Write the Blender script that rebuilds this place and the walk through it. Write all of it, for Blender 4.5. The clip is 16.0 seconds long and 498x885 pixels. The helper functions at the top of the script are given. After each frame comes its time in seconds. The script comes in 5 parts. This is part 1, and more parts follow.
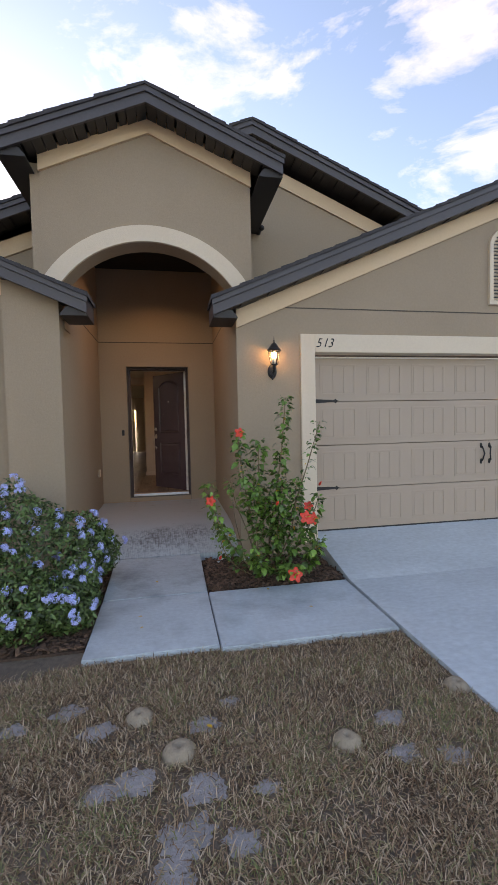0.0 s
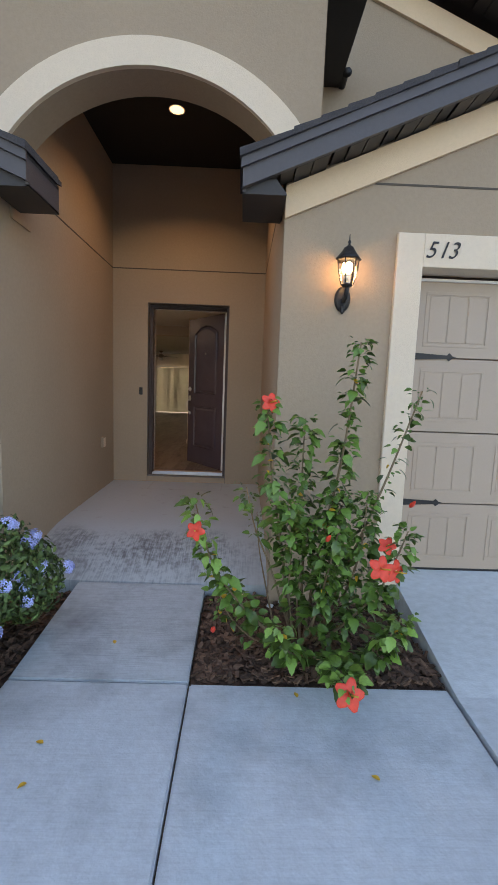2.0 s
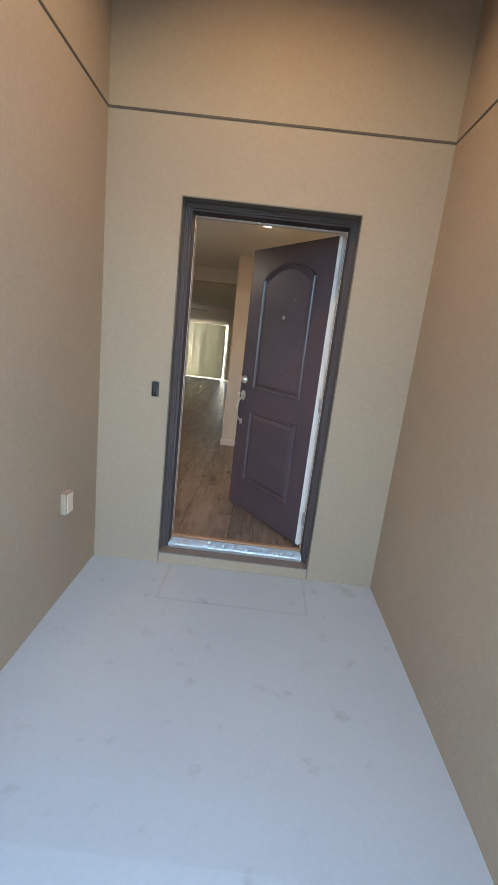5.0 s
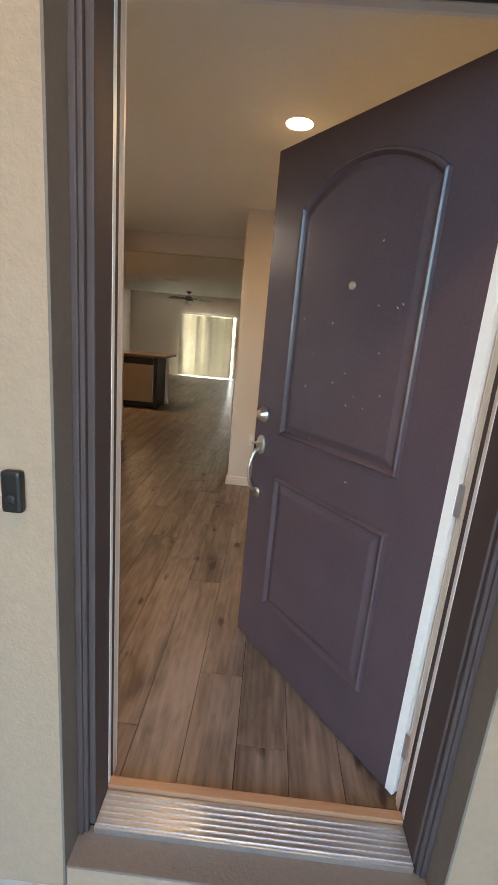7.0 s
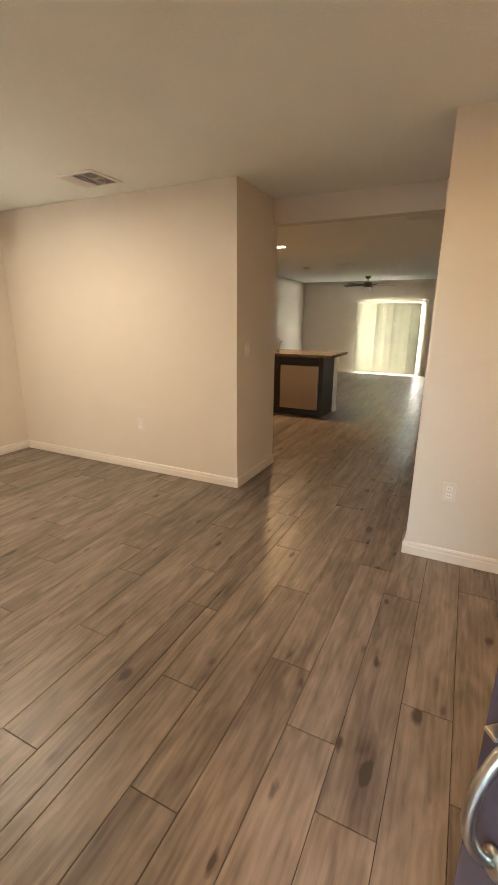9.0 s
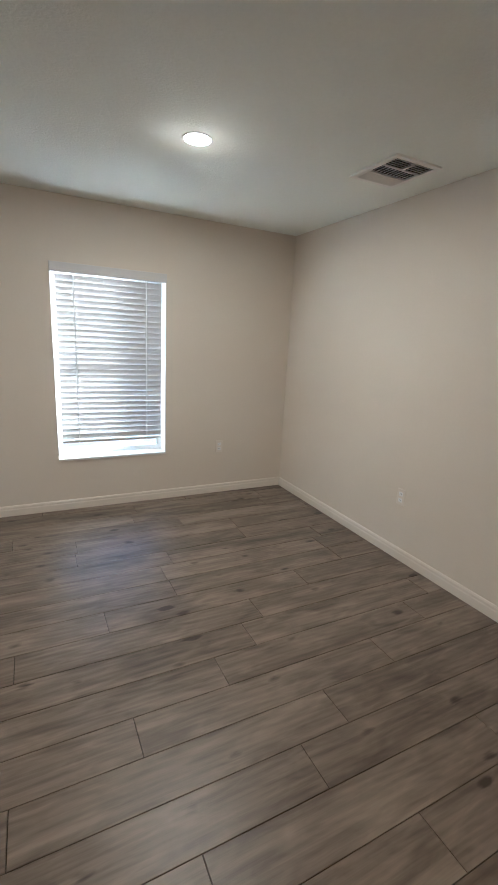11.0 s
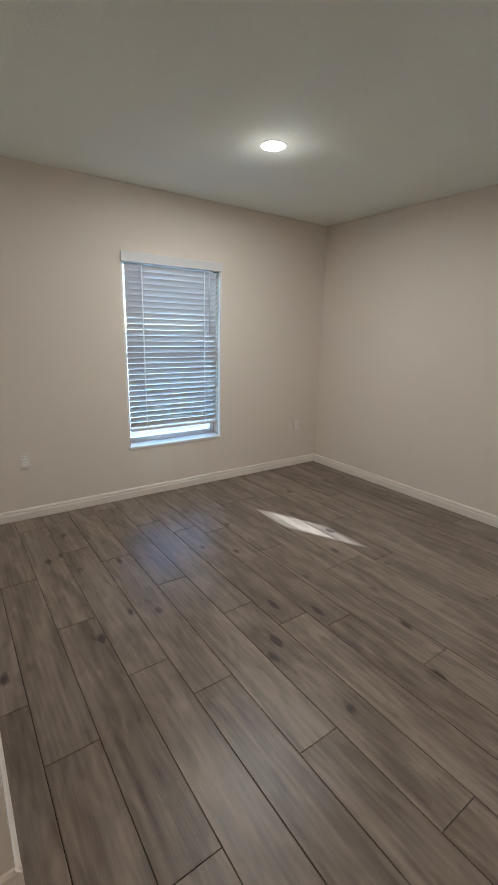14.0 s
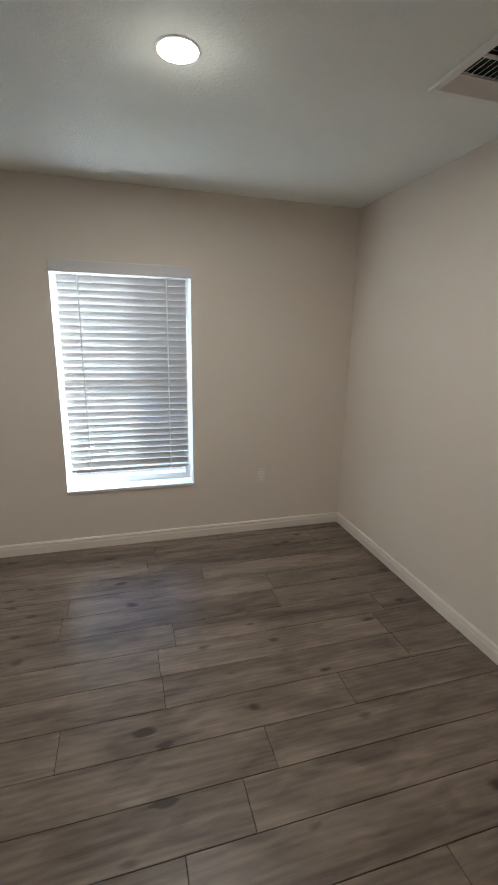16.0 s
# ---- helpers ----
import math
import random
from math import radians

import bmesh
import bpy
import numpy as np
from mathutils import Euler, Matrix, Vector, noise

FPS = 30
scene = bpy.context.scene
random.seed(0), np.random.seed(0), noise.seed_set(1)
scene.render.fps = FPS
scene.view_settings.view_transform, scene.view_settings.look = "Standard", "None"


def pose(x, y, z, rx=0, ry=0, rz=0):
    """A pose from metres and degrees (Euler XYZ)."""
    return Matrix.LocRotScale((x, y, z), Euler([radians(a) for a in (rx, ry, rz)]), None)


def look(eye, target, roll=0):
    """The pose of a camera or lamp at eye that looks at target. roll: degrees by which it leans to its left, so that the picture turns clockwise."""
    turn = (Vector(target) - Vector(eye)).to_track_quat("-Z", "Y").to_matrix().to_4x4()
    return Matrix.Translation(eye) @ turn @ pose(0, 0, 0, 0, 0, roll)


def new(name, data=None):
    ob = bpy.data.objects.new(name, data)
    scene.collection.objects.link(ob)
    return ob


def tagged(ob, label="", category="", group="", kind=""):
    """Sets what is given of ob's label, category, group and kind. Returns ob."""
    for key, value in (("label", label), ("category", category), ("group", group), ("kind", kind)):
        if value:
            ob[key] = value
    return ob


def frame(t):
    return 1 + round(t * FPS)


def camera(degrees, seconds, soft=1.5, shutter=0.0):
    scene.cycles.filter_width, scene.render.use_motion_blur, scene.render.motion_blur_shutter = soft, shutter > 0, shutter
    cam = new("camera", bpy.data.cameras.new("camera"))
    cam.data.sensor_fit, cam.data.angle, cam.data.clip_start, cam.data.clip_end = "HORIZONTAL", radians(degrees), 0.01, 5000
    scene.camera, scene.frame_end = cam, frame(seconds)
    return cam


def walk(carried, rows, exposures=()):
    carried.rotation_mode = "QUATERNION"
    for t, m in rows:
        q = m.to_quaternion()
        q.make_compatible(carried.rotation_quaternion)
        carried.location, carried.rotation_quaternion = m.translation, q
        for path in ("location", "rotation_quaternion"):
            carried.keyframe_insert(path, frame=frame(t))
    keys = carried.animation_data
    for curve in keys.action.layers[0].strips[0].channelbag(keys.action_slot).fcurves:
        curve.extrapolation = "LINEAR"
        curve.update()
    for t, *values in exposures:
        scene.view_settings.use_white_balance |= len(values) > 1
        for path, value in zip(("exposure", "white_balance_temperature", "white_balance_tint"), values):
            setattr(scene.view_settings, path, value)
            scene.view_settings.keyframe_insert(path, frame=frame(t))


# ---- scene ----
cam = camera(60.1, 16.0)
PATH = [
    (0, (0.132, -7.187, 1.142), (0.496, -5.223, 1.056), -1.3),
    (0.5, (0.326, -6.736, 1.099), (0.62, -4.764, 0.932), -1.9),
    (1, (0.38, -6.29, 1.094), (0.615, -4.316, 0.88), 1.6),
    (1.5, (0.522, -5.879, 1.126), (0.749, -3.905, 0.894), 2.6),
    (2, (0.662, -5.355, 1.131), (0.699, -3.371, 0.879), 2.1),
    (2.5, (0.503, -4.867, 1.134), (0.434, -2.884, 0.877), 4.6),
    (3, (0.393, -4.477, 1.211), (0.307, -2.498, 0.939), 5.5),
    (3.5, (0.288, -3.911, 1.208), (0.169, -1.937, 0.915), 4.1),
    (3.7, (0.261, -3.706, 1.227), (0.109, -1.734, 0.928), 4.2),
    (5.8, (-0.052, -1.892, 1.404), (0.047, 0.04, 0.896), 6.1),
    (6, (-0.009, -1.721, 1.376), (0.094, 0.216, 0.888), 5.2),
    (6.5, (0.039, -1.25, 1.377), (0.109, 0.692, 0.901), 4.8),
    (7, (-0.091, -0.812, 1.394), (-0.16, 1.127, 0.911), 5.0),
    (7.5, (-0.079, -0.435, 1.375), (-0.18, 1.499, 0.874), 5.2),
    (8, (-0.037, -0.026, 1.376), (-0.391, 1.866, 0.835), 3.3),
    (8.2, (-0.053, 0.101, 1.37), (-0.506, 1.967, 0.812), 2.8),
    (10.3, (-0.643, 1.004, 1.49), (-2.022, 2.383, 1.046), 1.6),
    (10.5, (-0.711, 1.122, 1.489), (-2.155, 2.432, 1.044), 2.7),
    (11, (-0.841, 1.305, 1.456), (-2.573, 2.19, 0.99), 3.0),
    (11.5, (-0.869, 1.276, 1.493), (-2.764, 1.659, 0.982), 2.5),
    (12, (-0.882, 1.217, 1.516), (-2.795, 1.011, 0.969), 1.5),
    (12.5, (-0.874, 1.154, 1.492), (-2.632, 0.368, 0.955), 1.6),
    (13, (-0.902, 1.143, 1.459), (-2.296, -0.194, 0.942), 1.3),
    (13.5, (-0.991, 1.203, 1.399), (-2.186, -0.324, 0.909), 0.2),
    (14, (-1.24, 1.214, 1.383), (-2.362, -0.364, 0.883), 1.3),
    (14.5, (-1.35, 1.329, 1.381), (-2.36, -0.319, 0.867), 1.1),
    (15, (-1.444, 1.647, 1.413), (-2.758, 0.221, 0.923), 0.8),
    (15.5, (-1.488, 1.781, 1.49), (-3.37, 1.328, 0.987), 1.2),
    (16, (-1.47, 1.888, 1.516), (-3.334, 2.424, 1.028), 1.1),
]
EXPOSURES = [
    (0.0, 1.74, 7750, 28), (1.0, 2.03, 7550, 26), (1.5, 2.09, 7300, 24), (2.5, 2.18, 7350, 26), (3.0, 2.46, 6800, 22), (3.5, 2.93, 6200, 18), (6.0, 3.72, 5750, 6), (7.0, 4.00, 6100, 11), (7.5, 4.38, 6050, 10), (8.2, 4.75, 6400, 9),
    (10.3, 4.25, 4850, 4), (11.0, 3.98, 4700, 3), (12.0, 3.98, 4850, 3), (12.5, 3.94, 5000, 8), (13.0, 3.88, 5000, 7), (13.5, 3.92, 4750, 4), (14.5, 4.03, 4650, 3), (15.2, 3.97, 4650, 3), (16.0, 3.56, 4750, 3),
]
walk(cam, [(t, look(eye, target, roll)) for t, eye, target, roll in PATH], EXPOSURES)

# ---- world, sun, exposure ----
SUN_DIR = Vector((0.425, -0.905, -math.tan(radians(9.8)))).normalized()  # way the sunlight goes
world = bpy.data.worlds.new("sky")
scene.world = world
world.use_nodes = True
wt = world.node_tree
wt.nodes.clear()
sky = wt.nodes.new("ShaderNodeTexSky")
sky.sky_type, sky.sun_disc = "NISHITA", False
sky.sun_elevation, sky.sun_rotation = radians(9.8), math.atan2(-SUN_DIR.x, -SUN_DIR.y)
sky.air_density, sky.dust_density, sky.ozone_density = 1.0, 0.6, 2.0
back = wt.nodes.new("ShaderNodeBackground")
back.inputs["Strength"].default_value = 0.15
coord = wt.nodes.new("ShaderNodeTexCoord")
squash = wt.nodes.new("ShaderNodeMapping")
squash.inputs["Scale"].default_value = (1.0, 1.0, 2.6)
squash.inputs["Rotation"].default_value = (0, 0, 0.5)
squash.inputs["Location"].default_value = (1.15, 0.55, 0.4)
puff = wt.nodes.new("ShaderNodeTexNoise")
puff.inputs["Scale"].default_value, puff.inputs["Detail"].default_value = 3.4, 9
puff.inputs["Roughness"].default_value, puff.inputs["Distortion"].default_value = 0.62, 0.35
puffed = wt.nodes.new("ShaderNodeValToRGB")
puffed.color_ramp.elements[0].position, puffed.color_ramp.elements[1].position = 0.52, 0.80
cloudy = wt.nodes.new("ShaderNodeMix")
cloudy.data_type = "RGBA"
cloudy.inputs["B"].default_value = (3.9, 3.85, 3.9, 1)
out = wt.nodes.new("ShaderNodeOutputWorld")
wt.links.new(coord.outputs["Generated"], squash.inputs["Vector"])
wt.links.new(squash.outputs["Vector"], puff.inputs["Vector"])
wt.links.new(puff.outputs["Fac"], puffed.inputs["Fac"])
wt.links.new(puffed.outputs["Color"], cloudy.inputs["Factor"])
wt.links.new(sky.outputs["Color"], cloudy.inputs["A"])
wt.links.new(cloudy.outputs["Result"], back.inputs["Color"])
wt.links.new(back.outputs["Background"], out.inputs["Surface"])

sun_data = bpy.data.lights.new("sun", "SUN")
sun_data.energy, sun_data.angle, sun_data.color = 3.2, radians(0.5), (1.0, 0.9, 0.74)
sun = new("sun", sun_data)
sun.matrix_world = look((0, 0, 20), Vector((0, 0, 20)) + SUN_DIR)


# ---- materials ----
def mat(name, color, rough=0.6, metal=0.0, spread=0.12, size=3.0, fine=60.0, bump=0.0, bump_size=200.0, per_piece=0.0, island=0.0, gloss=0.5, stain=None, stretch=None, twist=0.0):
    """A painted or raw surface: two scales of colour variation and a fine relief."""
    m = bpy.data.materials.new(name)
    m.use_nodes = True
    t = m.node_tree
    n, link = t.nodes, t.links.new
    b = n["Principled BSDF"]
    b.inputs["Roughness"].default_value, b.inputs["Metallic"].default_value = rough, metal
    b.inputs["Specular IOR Level"].default_value = gloss
    c = n.new("ShaderNodeTexCoord")
    src = c.outputs["Object"]
    if stretch:
        mp = n.new("ShaderNodeMapping")
        mp.inputs["Scale"].default_value = stretch
        link(src, mp.inputs["Vector"])
        src = mp.outputs["Vector"]
    big = n.new("ShaderNodeTexNoise")
    big.inputs["Scale"].default_value, big.inputs["Detail"].default_value = size, 5
    small = n.new("ShaderNodeTexNoise")
    small.inputs["Scale"].default_value, small.inputs["Detail"].default_value = fine, 4
    for q in (big, small):
        link(src, q.inputs["Vector"])
    both = n.new("ShaderNodeMath")
    both.operation = "MULTIPLY_ADD"
    both.inputs[1].default_value = 0.5
    half = n.new("ShaderNodeMath")
    half.operation = "MULTIPLY"
    half.inputs[1].default_value = 0.5
    link(big.outputs["Fac"], both.inputs[0])
    link(small.outputs["Fac"], half.inputs[0])
    link(half.outputs[0], both.inputs[2])
    value = both.outputs[0]
    if per_piece or island:
        src2 = n.new("ShaderNodeObjectInfo").outputs["Random"] if per_piece else n.new("ShaderNodeNewGeometry").outputs["Random Per Island"]
        k = n.new("ShaderNodeMath")
        k.operation = "MULTIPLY_ADD"
        k.inputs[1].default_value = (per_piece or island)
        off = n.new("ShaderNodeMath")
        off.operation = "SUBTRACT"
        off.inputs[1].default_value = (per_piece or island) / 2
        link(src2, k.inputs[0])
        link(value, off.inputs[0])
        link(off.outputs[0], k.inputs[2])
        value = k.outputs[0]
    ramp = n.new("ShaderNodeValToRGB")
    lo, hi = ramp.color_ramp.elements
    lo.position, hi.position = 0.25, 0.75
    lo.color = (*[max(0.0, v * (1 - spread)) for v in color], 1)
    hi.color = (*[min(1.0, v * (1 + spread)) for v in color], 1)
    if stain:
        lo.color = (*stain, 1)
    link(value, ramp.inputs["Fac"])
    link(ramp.outputs["Color"], b.inputs["Base Color"])
    if bump:
        g = n.new("ShaderNodeTexNoise")
        g.inputs["Scale"].default_value, g.inputs["Detail"].default_value = bump_size, 6
        g.inputs["Distortion"].default_value = twist
        link(src, g.inputs["Vector"])
        u = n.new("ShaderNodeBump")
        u.inputs["Strength"].default_value, u.inputs["Distance"].default_value = min(1.0, bump), 0.01
        link(g.outputs["Fac"], u.inputs["Height"])
        link(u.outputs["Normal"], b.inputs["Normal"])
    return m


def glow(name, color, strength):
    m = bpy.data.materials.new(name)
    m.use_nodes = True
    b = m.node_tree.nodes["Principled BSDF"]
    b.inputs["Base Color"].default_value = (*color, 1)
    b.inputs["Emission Color"].default_value = (*color, 1)
    b.inputs["Emission Strength"].default_value = strength
    return m


def glass(name, tint=(1, 1, 1), rough=0.0):
    m = bpy.data.materials.new(name)
    m.use_nodes = True
    b = m.node_tree.nodes["Principled BSDF"]
    b.inputs["Base Color"].default_value = (*tint, 1)
    b.inputs["Roughness"].default_value, b.inputs["Transmission Weight"].default_value, b.inputs["IOR"].default_value = rough, 1.0, 1.45
    return m


def plank_wood(name):
    """Grey-brown vinyl plank: long grain, knots, and a tone of its own for each plank."""
    m = bpy.data.materials.new(name)
    m.use_nodes = True
    t = m.node_tree
    n, link = t.nodes, t.links.new
    b = n["Principled BSDF"]
    c = n.new("ShaderNodeTexCoord")
    info = n.new("ShaderNodeObjectInfo")
    shift = n.new("ShaderNodeVectorMath")
    shift.operation = "SCALE"
    shift.inputs[0].default_value = (37.0, 53.0, 11.0)
    link(info.outputs["Random"], shift.inputs["Scale"])
    add = n.new("ShaderNodeVectorMath")
    link(c.outputs["Object"], add.inputs[0])
    link(shift.outputs[0], add.inputs[1])

    def noise_at(scale, detail, distortion, k):
        mp = n.new("ShaderNodeMapping")
        mp.inputs["Scale"].default_value = k
        link(add.outputs[0], mp.inputs["Vector"])
        q = n.new("ShaderNodeTexNoise")
        q.inputs["Scale"].default_value, q.inputs["Detail"].default_value, q.inputs["Distortion"].default_value = scale, detail, distortion
        link(mp.outputs["Vector"], q.inputs["Vector"])
        return q.outputs["Fac"]

    broad = noise_at(1.0, 7, 1.2, (9, 1.1, 1))
    smudge = noise_at(1.0, 4, 0.8, (20, 5.0, 1))
    grain = noise_at(1.0, 8, 0.6, (280, 6.0, 1))
    # growth rings drawn out along the plank, bent by the broad figure
    lean = n.new("ShaderNodeMapping")
    lean.inputs["Scale"].default_value = (9.0, 0.9, 1)
    link(add.outputs[0], lean.inputs["Vector"])
    rings = n.new("ShaderNodeTexWave")
    rings.wave_type, rings.bands_direction = "BANDS", "X"
    rings.inputs["Scale"].default_value, rings.inputs["Distortion"].default_value = 1.3, 16.0
    rings.inputs["Detail"].default_value, rings.inputs["Detail Scale"].default_value = 3.0, 0.55
    link(lean.outputs["Vector"], rings.inputs["Vector"])
    mp = n.new("ShaderNodeMapping")
    mp.inputs["Scale"].default_value = (7.5, 3.6, 1)
    link(add.outputs[0], mp.inputs["Vector"])
    cell = n.new("ShaderNodeTexVoronoi")
    cell.inputs["Scale"].default_value = 1.0
    link(mp.outputs["Vector"], cell.inputs["Vector"])
    wob = n.new("ShaderNodeMath")
    wob.operation = "MULTIPLY_ADD"
    wob.inputs[1].default_value = 0.30
    link(smudge, wob.inputs[0])
    link(cell.outputs["Distance"], wob.inputs[2])
    rare = n.new("ShaderNodeSeparateColor")
    link(cell.outputs["Color"], rare.inputs[0])
    some = n.new("ShaderNodeMath")
    some.operation = "GREATER_THAN"
    some.inputs[1].default_value = 0.30
    link(rare.outputs[0], some.inputs[0])
    knot = n.new("ShaderNodeMapRange")
    knot.inputs["From Min"].default_value, knot.inputs["From Max"].default_value = 0.15, 0.31
    knot.inputs["To Min"].default_value, knot.inputs["To Max"].default_value = 0.42, 0.0
    link(wob.outputs[0], knot.inputs["Value"])
    ramp = n.new("ShaderNodeValToRGB")
    e = ramp.color_ramp.elements
    e[0].position, e[0].color = 0.28, (0.042, 0.031, 0.025, 1)
    e[1].position, e[1].color = 0.68, (0.262, 0.215, 0.172, 1)
    mid = e.new(0.48)
    mid.color = (0.142, 0.112, 0.088, 1)

    def math_node(op, a, bb):
        q = n.new("ShaderNodeMath")
        q.operation = op
        for i, v in enumerate((a, bb)):
            if isinstance(v, (int, float)):
                q.inputs[i].default_value = v
            else:
                link(v, q.inputs[i])
        return q.outputs[0]

    v = math_node("ADD", math_node("MULTIPLY", broad, 0.52), math_node("MULTIPLY", grain, 0.15))
    v = math_node("ADD", v, math_node("ADD", math_node("MULTIPLY", smudge, 0.40), math_node("MULTIPLY", rings.outputs["Fac"], 0.045)))
    v = math_node("SUBTRACT", v, 0.030)
    v = math_node("SUBTRACT", v, math_node("MULTIPLY", knot.outputs[0], some.outputs[0]))
    v = math_node("ADD", v, math_node("MULTIPLY", math_node("SUBTRACT", info.outputs["Random"], 0.5), 0.10))
    link(v, ramp.inputs["Fac"])
    link(ramp.outputs["Color"], b.inputs["Base Color"])
    rr = math_node("ADD", math_node("MULTIPLY", grain, 0.14), 0.31)
    link(rr, b.inputs["Roughness"])
    b.inputs["Specular IOR Level"].default_value = 0.46
    bp = n.new("ShaderNodeBump")
    bp.inputs["Strength"].default_value, bp.inputs["Distance"].default_value = 0.25, 0.002
    link(grain, bp.inputs["Height"])
    link(bp.outputs["Normal"], b.inputs["Normal"])
    return m


def dry_turf(name):
    """Dead lawn: each blade its own straw, brown or faded green, in loose drifts."""
    m = bpy.data.materials.new(name)
    m.use_nodes = True
    n, link = m.node_tree.nodes, m.node_tree.links.new
    b = n["Principled BSDF"]
    b.inputs["Roughness"].default_value = 0.8
    c = n.new("ShaderNodeTexCoord")
    drift = n.new("ShaderNodeTexNoise")
    drift.inputs["Scale"].default_value, drift.inputs["Detail"].default_value = 2.2, 5
    link(c.outputs["Object"], drift.inputs["Vector"])
    lone = n.new("ShaderNodeNewGeometry").outputs["Random Per Island"]
    k = n.new("ShaderNodeMath")
    k.operation = "MULTIPLY_ADD"
    k.inputs[1].default_value = 0.9
    link(drift.outputs["Fac"], k.inputs[0])
    low = n.new("ShaderNodeMath")
    low.operation = "SUBTRACT"
    low.inputs[1].default_value = 0.45
    link(lone, low.inputs[0])
    link(low.outputs[0], k.inputs[2])
    ramp = n.new("ShaderNodeValToRGB")
    e = ramp.color_ramp.elements
    e[0].position, e[0].color = 0.0, (0.085, 0.050, 0.024, 1)
    e[1].position, e[1].color = 1.0, (0.190, 0.215, 0.075, 1)
    for at, col in ((0.25, (0.255, 0.148, 0.083)), (0.50, (0.420, 0.285, 0.170)), (0.70, (0.610, 0.470, 0.325)), (0.84, (0.330, 0.262, 0.135))):
        e.new(at).color = (*col, 1)
    link(k.outputs[0], ramp.inputs["Fac"])
    link(ramp.outputs["Color"], b.inputs["Base Color"])
    return m


def stained_porch(name):
    """Grey painted slab, worn and blackened in broom streaks along its ramped edge."""
    m = mat(name, (0.400, 0.462, 0.490), 0.65, spread=0.06, size=2.0, fine=60)
    t = m.node_tree
    n, link = t.nodes, t.links.new
    b = n["Principled BSDF"]
    old = b.inputs["Base Color"].links[0].from_socket
    c = n.new("ShaderNodeTexCoord")
    split = n.new("ShaderNodeSeparateXYZ")
    link(c.outputs["Object"], split.inputs[0])
    mp = n.new("ShaderNodeMapping")
    mp.inputs["Scale"].default_value = (95, 7.0, 1)
    link(c.outputs["Object"], mp.inputs["Vector"])
    streak = n.new("ShaderNodeTexNoise")
    streak.inputs["Scale"].default_value, streak.inputs["Detail"].default_value = 1.0, 5
    link(mp.outputs["Vector"], streak.inputs["Vector"])
    blot = n.new("ShaderNodeTexNoise")
    blot.inputs["Scale"].default_value, blot.inputs["Detail"].default_value = 2.6, 4
    link(c.outputs["Object"], blot.inputs["Vector"])

    def op(kind, x, y):
        q = n.new("ShaderNodeMath")
        q.operation = kind
        for i, v in enumerate((x, y)):
            if isinstance(v, (int, float)):
                q.inputs[i].default_value = v
            else:
                link(v, q.inputs[i])
        return q.outputs[0]

    def ramp(value, a, bb, c0=0.0, c1=1.0):
        q = n.new("ShaderNodeMapRange")
        q.interpolation_type = "SMOOTHSTEP"
        for key, v in (("From Min", a), ("From Max", bb), ("To Min", c0), ("To Max", c1)):
            q.inputs[key].default_value = v
        link(value, q.inputs["Value"])
        return q.outputs[0]

    fleck = n.new("ShaderNodeTexNoise")
    fleck.inputs["Scale"].default_value, fleck.inputs["Detail"].default_value = 24.0, 7
    link(c.outputs["Object"], fleck.inputs["Vector"])
    wavy = op("ADD", split.outputs["Y"], op("MULTIPLY", blot.outputs["Fac"], -0.40))
    worn = op("MULTIPLY", ramp(wavy, -2.62, -2.30, 0.42, 1.0), ramp(wavy, -1.86, -2.12))
    worn = op("MULTIPLY", worn, op("MULTIPLY", ramp(split.outputs["X"], 0.95, 0.35, 0.25, 1.0), ramp(split.outputs["X"], -0.95, -0.75, 0.35, 1.0)))
    rubbed = op("ADD", op("MULTIPLY", streak.outputs["Fac"], 0.42), op("ADD", op("MULTIPLY", blot.outputs["Fac"], 0.45), op("MULTIPLY", fleck.outputs["Fac"], 0.50)))
    amount = op("MULTIPLY", worn, ramp(rubbed, 0.56, 0.88))
    mix = n.new("ShaderNodeMix")
    mix.data_type = "RGBA"
    mix.inputs["B"].default_value = (0.095, 0.098, 0.104, 1)
    link(op("MULTIPLY", amount, 0.88), mix.inputs["Factor"])
    link(old, mix.inputs["A"])
    link(mix.outputs["Result"], b.inputs["Base Color"])
    bp = n.new("ShaderNodeBump")
    bp.inputs["Strength"].default_value, bp.inputs["Distance"].default_value = 0.5, 0.004
    link(op("MULTIPLY", worn, streak.outputs["Fac"]), bp.inputs["Height"])
    link(bp.outputs["Normal"], b.inputs["Normal"])
    return m


